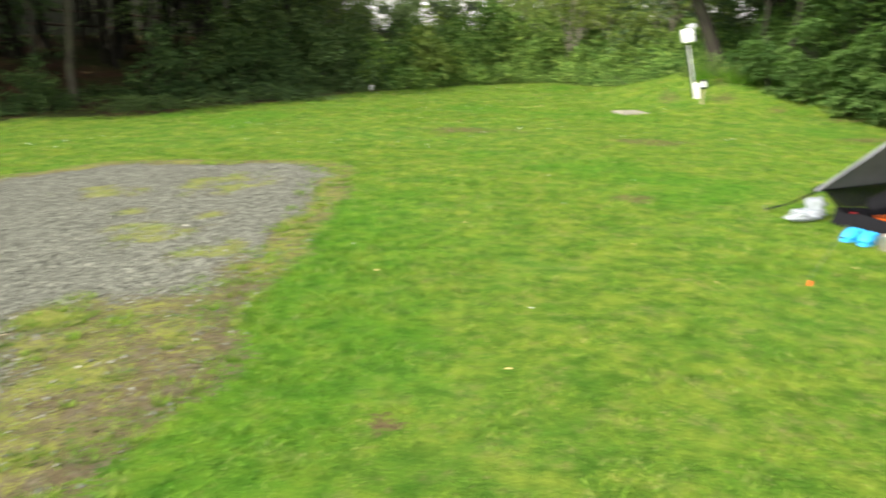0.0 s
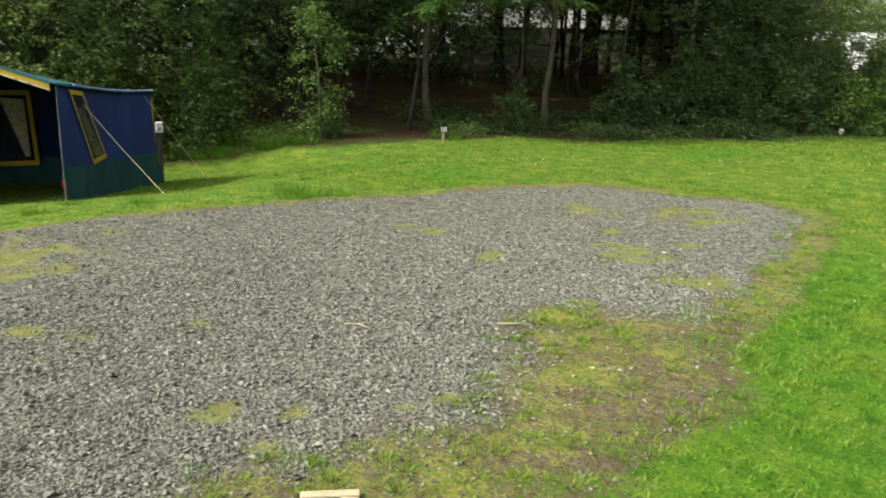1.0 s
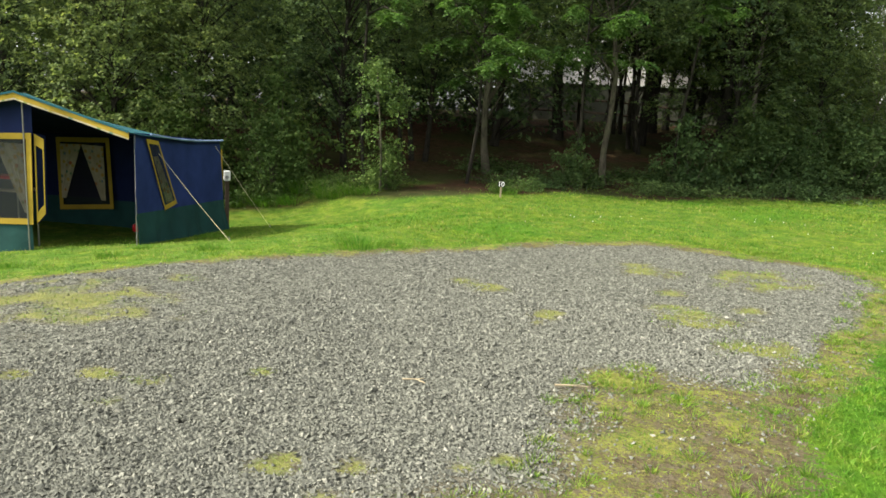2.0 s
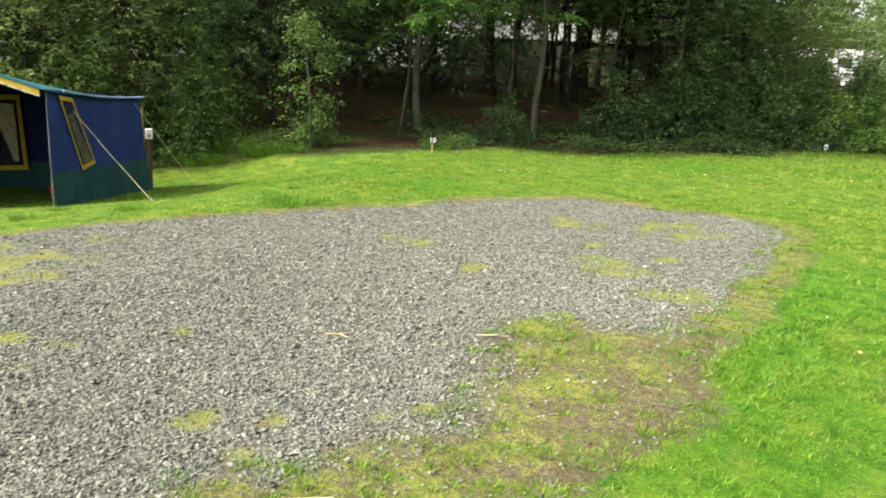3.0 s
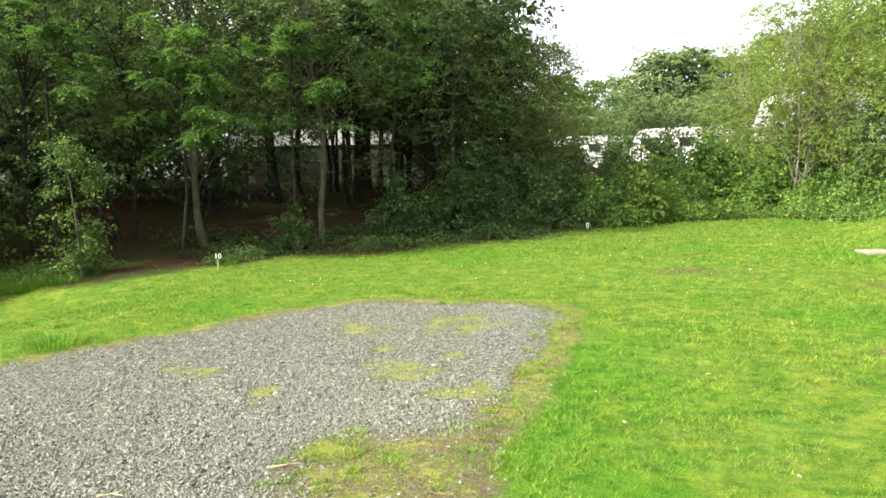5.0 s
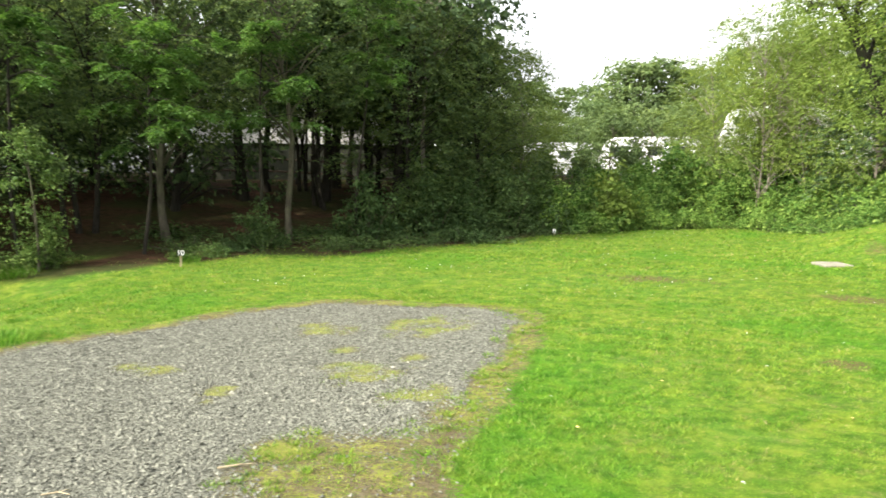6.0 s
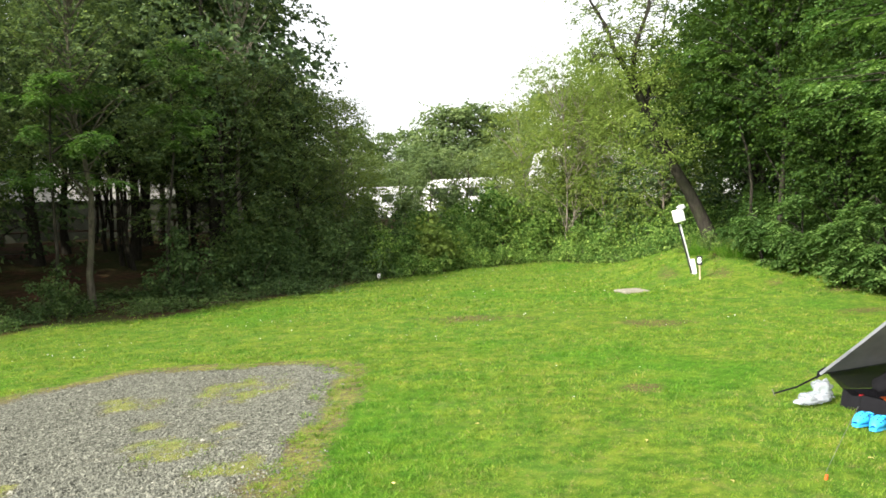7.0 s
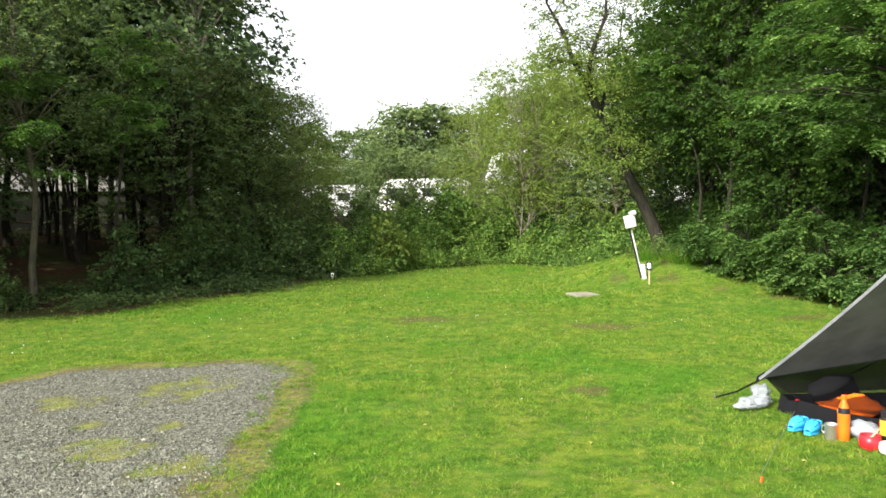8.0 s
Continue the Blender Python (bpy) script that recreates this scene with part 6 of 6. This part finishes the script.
def feathers(g, centres, ways, per, size):
    """Compound leaves: leaflets in pairs along a drooping midrib, and one at its end."""
    C, w = np.repeat(centres, per, 0), np.repeat(ways, per)
    n = len(C)
    az = w + g.normal(0, 0.9, n)
    R = unit(np.stack([np.cos(az), np.sin(az), g.normal(-0.15, 0.3, n)], -1))
    span = g.uniform(0.2, 0.34, n)
    across = unit(np.cross(R, np.array([0, 0, 1.0]) + g.normal(0, 0.25, (n, 3))))
    Ps, outs, ss = [], [], []
    for k in range(9):
        u, way = (1.0, 0.0) if k == 8 else (0.3 + 0.2 * (k // 2), 1.0 if k % 2 else -1.0)
        p = C + R * (span * u)[:, None]
        p[:, 2] -= 0.35 * span * u * u
        o = (0.45 if way else 1.0) * R + way * across + g.normal(0, 0.12, (n, 3))
        o[:, 2] -= 0.25
        Ps.append(p), outs.append(unit(o)), ss.append(size * g.uniform(0.85, 1.15, n) * (1.15 - 0.25 * abs(u - 0.6)))
    P, out, s = np.concatenate(Ps), np.concatenate(outs), np.concatenate(ss)
    side = unit(np.cross(out, np.array([0, 0, 1.0]) + g.normal(0, 0.2, out.shape)))
    return leaf_mesh(P, out, side, np.cross(side, out), s, False)


def bough_tree(x, y, seed, height, toward, label, group, n=26, reach=2.7, low=1.5):
    """A young tree whose long boughs of compound leaves reach out into the light."""
    g = np.random.RandomState(seed)
    ob = thing("ash_tree", pose(x, y, high(x, y)), label, "tree", group)
    bend = np.array([math.cos(toward), math.sin(toward)]) * 0.1
    zs = np.linspace(-0.1, height, 8)
    stem = [np.array([bend[0] * z + 0.10 * math.sin(1.4 * z + seed), bend[1] * z + 0.08 * math.cos(1.9 * z + seed), z]) for z in zs]
    wood, tips, ways = [tube(stem, np.linspace(0.05, 0.01, 8), 7)], [], []
    for k in range(n):
        z = g.uniform(low, height * 0.97)
        a = toward + g.normal(0, 0.8)
        foot = np.array([bend[0] * z, bend[1] * z, z])
        L = g.uniform(0.3, 1.0) * reach * (1 - 0.4 * (z / height) ** 2)
        tip = foot + np.array([L * math.cos(a), L * math.sin(a), g.uniform(-0.2, 0.35)])
        wood.append(tube([foot, 0.5 * (foot + tip) + np.array([0, 0, 0.15]), tip], [0.02, 0.013, 0.004], 5))
        for q in np.linspace(0.3, 1.0, 6):
            tips.append(foot + (tip - foot) * q + g.normal(0, 0.06, 3)), ways.append(a)
    V, F = feathers(g, np.array(tips), np.array(ways), 6, 0.08)
    part("trunk", tri_mesh("trunk", *joined(wood), BARK_DARK, True), None, ob)
    part("crown", tri_mesh("crown", V, F, LEAF_BOUGH_LIT), None, ob)
    return ob


LIT = "young ash with drooping feathered leaves coloured as if sunlit"
bough_tree(9.3, 12.6, 9, 5.8, 3.5, LIT, SIDE, 32, 3.7, 3.0)
bough_tree(10.0, 13.9, 13, 6.4, 3.5, LIT, SIDE, 28, 3.4, 3.5)
bough_tree(10.2, 15.4, 10, 5.8, 3.6, LIT, SIDE, 22, 3.0, 3.0)
bough_tree(7.9, 18.9, 18, 5.4, 3.3, LIT, SIDE, 16, 2.0, 2.9)
bough_tree(-10.4, 14.0, 11, 5.2, -0.6, LIT, EDGE, 30, 2.4, 2.3)
bough_tree(-8.9, 16.2, 12, 5.6, -0.6, LIT, EDGE, 16, 2.0, 2.8)
bough_tree(-12.6, 12.6, 14, 6.4, -0.7, LIT, EDGE, 16, 2.0, 3.6)
bough_tree(-7.2, 18.6, 15, 6.6, -0.6, LIT, EDGE, 12, 1.8, 3.8)
high_ash = make_tree("ash_tree", 63, 8.8, 3.0, 2.3, 0.07, 150, 125, 0.11, (BARK_DARK, LEAF_ASH), "spreading ash tree with fresh green leaves", group=SIDE, wide_at=0.35, clump_r=0.62)
place(high_ash, 8.3, 18.2, 1.0)
shown.add(high_ash.name)
sapling = make_tree("ash_tree", 64, 5.6, 1.35, 1.35, 0.03, 120, 90, 0.10, (BARK_DARK, LEAF_ASH), "slender young ash before the old leaning tree", group=SIDE, wide_at=0.4, clump_r=0.5)
for x, y, s in ((8.9, 19.2, 1.3), (9.3, 17.6, 0.95), (9.0, 16.6, 0.9)):
    stand(sapling, x, y, rng.uniform(0, 6.28), s)
# the dark ash leaves stand in for canopy shade on these bushes
bush = [make_bush("bush", 71 + k, 1.5, 1.05, 100, 42, 0.10, (BARK_DARK, LEAF_ASH), "leafy green bush at the meadow's side", "bush", 0.26, SIDE) for k in range(2)]
# front bushes in lighter leaf colours, to paint them as sunlit
sunny = [make_bush("bush", 74, 1.25, 0.85, 46, 34, 0.115, (BARK_DARK, LEAF_BOUGH_LIT), "sunlit bramble and dogwood at the foot of the ashes", "bush", 0.3, SIDE),
         make_bush("bush", 75, 0.9, 0.8, 40, 30, 0.085, (BARK_DARK, LEAF_ELDER), "sprawling sunlit bramble at the foot of the ashes", "bush", 0.24, SIDE)]
for k, (x, y, s) in enumerate(((7.8, 17.7, 0.6), (8.5, 16.7, 0.75), (8.5, 15.6, 0.95), (8.9, 14.5, 0.8), (9.1, 13.4, 0.95), (9.6, 12.3, 0.75), (8.2, 18.6, 0.8))):
    stand(sunny[k % 2], x, y, rng.uniform(0, 6.28), s)
SPROUT = "low ash sprout with feathered leaves at the meadow's side"
for x, y, seed, h, n in ((8.35, 16.2, 31, 1.7, 12), (8.6, 15.0, 32, 1.3, 10), (8.9, 13.9, 33, 1.9, 14), (9.3, 12.8, 34, 1.5, 12), (7.9, 17.2, 35, 1.1, 9)):
    bough_tree(x - 0.5, y, seed, h, 3.5, SPROUT, SIDE, n, 0.8, 0.25)
for k, (x, y, s) in enumerate(((7.9, 18.3, 0.5), (8.7, 17.4, 0.8), (9.2, 16.0, 0.95), (9.5, 14.6, 1.0), (10.0, 13.2, 0.95), (10.6, 11.8, 1.0), (11.3, 10.4, 1.0), (10.3, 16.8, 1.2), (11.2, 14.2, 1.2), (8.6, 20.4, 1.0), (7.5, 21.4, 0.8), (9.6, 19.4, 1.2), (12, 12, 1.2), (12.4, 8.6, 1.1), (9.9, 15.6, 1.1), (9.4, 17.6, 1.0), (8.2, 19.2, 0.9))):
    stand(bush[k % 2], x, y, rng.uniform(0, 6.28), s)

# trees beyond the caravans
far = [make_tree("tree", 81 + k, 11.0, 0.6, 4.6, 0.2, 240, 60, 0.34, (BARK, LEAF_FAR), "distant round-headed tree beyond the caravans", group="trees beyond the caravans", wide_at=0.3, clump_r=1.0) for k in range(2)]
for k, (x, y, s) in enumerate(((-22, 66, 0.9), (-15, 70, 0.9), (-9, 69, 0.82), (-4.5, 72, 0.80), (0.5, 64, 0.88), (2.4, 66, 0.92), (5.5, 66, 0.85), (9.5, 62, 0.95), (14, 60, 1.0), (20, 56, 1.0), (-1.6, 75, 0.7), (-28, 60, 1.0), (-34, 52, 1.0), (26, 50, 1.0), (18, 44, 0.9), (22, 30, 0.9), (20, 20, 0.9), (-36, 40, 1.0), (-2.6, 60.0, 0.55), (-6.5, 61, 0.5), (4.2, 58, 0.5))):
    stand(far[k % 2], x, y, rng.uniform(0, 6.28), s)
mid = make_bush("shrub", 91, 1.9, 1.5, 90, 38, 0.20, (BARK, LEAF_FAR), "shrub between hedge and caravans", "shrub", 0.4, "shrubs before the caravans")
for x, y, s in ((-6.5, 46, 0.8), (-2.5, 45, 0.75), (0.2, 44, 0.9), (3.5, 43, 0.8), (-9.5, 47, 0.9), (5.0, 40, 0.9), (-4.6, 42, 0.8), (7.5, 42, 1.0)):
    stand(mid, x, y, rng.uniform(0, 6.28), s)

young = make_tree("tree", 95, 5.0, 0.9, 1.5, 0.06, 90, 70, 0.17, (BARK, LEAF_FAR), "young tree between hedge and caravans", group="shrubs before the caravans", wide_at=0.35)
for x, y, s in ((-5.6, 44.5, 0.85), (-3.0, 46.5, 0.75), (-0.9, 43.5, 0.8), (1.3, 45.0, 0.8), (3.4, 44.0, 0.85), (-8.2, 45.5, 0.9), (5.6, 41, 0.9), (5.0, 33.2, 0.75), (6.6, 34.0, 0.7)):
    stand(young, x, y, rng.uniform(0, 6.28), s)

# taller tufts left by the mower
TUFT = "taller grass tufts in the meadow"


def tuft(seed, r, h, n, w):
    g = np.random.RandomState(seed)
    a, q = g.uniform(0, 6.28, n), r * g.uniform(0, 1, n) ** 0.6
    x, y, b, hh = q * np.cos(a), 0.6 * q * np.sin(a), g.uniform(0, 6.28, n), h * g.uniform(0.5, 1.2, n)
    dx, dy, l = np.cos(b) * w, np.sin(b) * w, g.uniform(0.1, 1.1, n) * hh
    P = np.stack([np.stack([x - dx, y - dy, 0 * x - 0.01], -1), np.stack([x + dx, y + dy, 0 * x - 0.01], -1), np.stack([x + np.cos(a) * l, y + np.sin(a) * l, hh], -1)], 1)
    me = tri_mesh("grass_tuft", P.reshape(-1, 3), np.arange(3 * n).reshape(-1, 3), BLADE)
    me.attributes.new("lush", "FLOAT", "POINT").data.foreach_set("value", np.full(3 * n, 1.0, np.float32))
    ob = new("grass_tuft", me)
    return tagged(ob, "taller dark green tuft of grass", "grass", TUFT, "stuff")


t1, t2 = tuft(1, 0.42, 0.15, 800, 0.006), tuft(2, 0.75, 0.42, 520, 0.007)
for k, (x, y, s) in enumerate(((-6.6, 6.2, 1.0), (-6.3, 6.5, 0.7), (-5.98, 8.17, 0.5), (-7.4, 7.3, 0.6), (-7.8, 5.0, 0.7), (-8.6, 4.2, 0.7), (-9.2, 5.0, 0.6), (-9.6, 6.4, 0.7), (-8.8, 3.2, 0.7))):
    stand(t1, x, y, 2.0 + 0.2 * k, s)
for k, (x, y, s) in enumerate(((6.6, 18.6, 0.7), (7.0, 18.0, 0.75), (7.6, 18.4, 0.8), (6.9, 19.3, 0.8), (7.9, 17.4, 0.8), (8.6, 16.2, 0.9), (-12.5, 10.5, 0.6), (-13.2, 10.2, 0.7), (-11.8, 11.0, 0.6), (-12.2, 11.2, 0.8), (-13.9, 10.3, 0.8), (-12.9, 11.2, 0.9), (-11.4, 11.3, 0.6), (-13.6, 9.9, 0.5), (-8.9, 13.1, 0.5), (9.1, 14.0, 0.8), (9.6, 12.6, 0.8))):
    stand(t2, x, y, 1.3 * k, s)
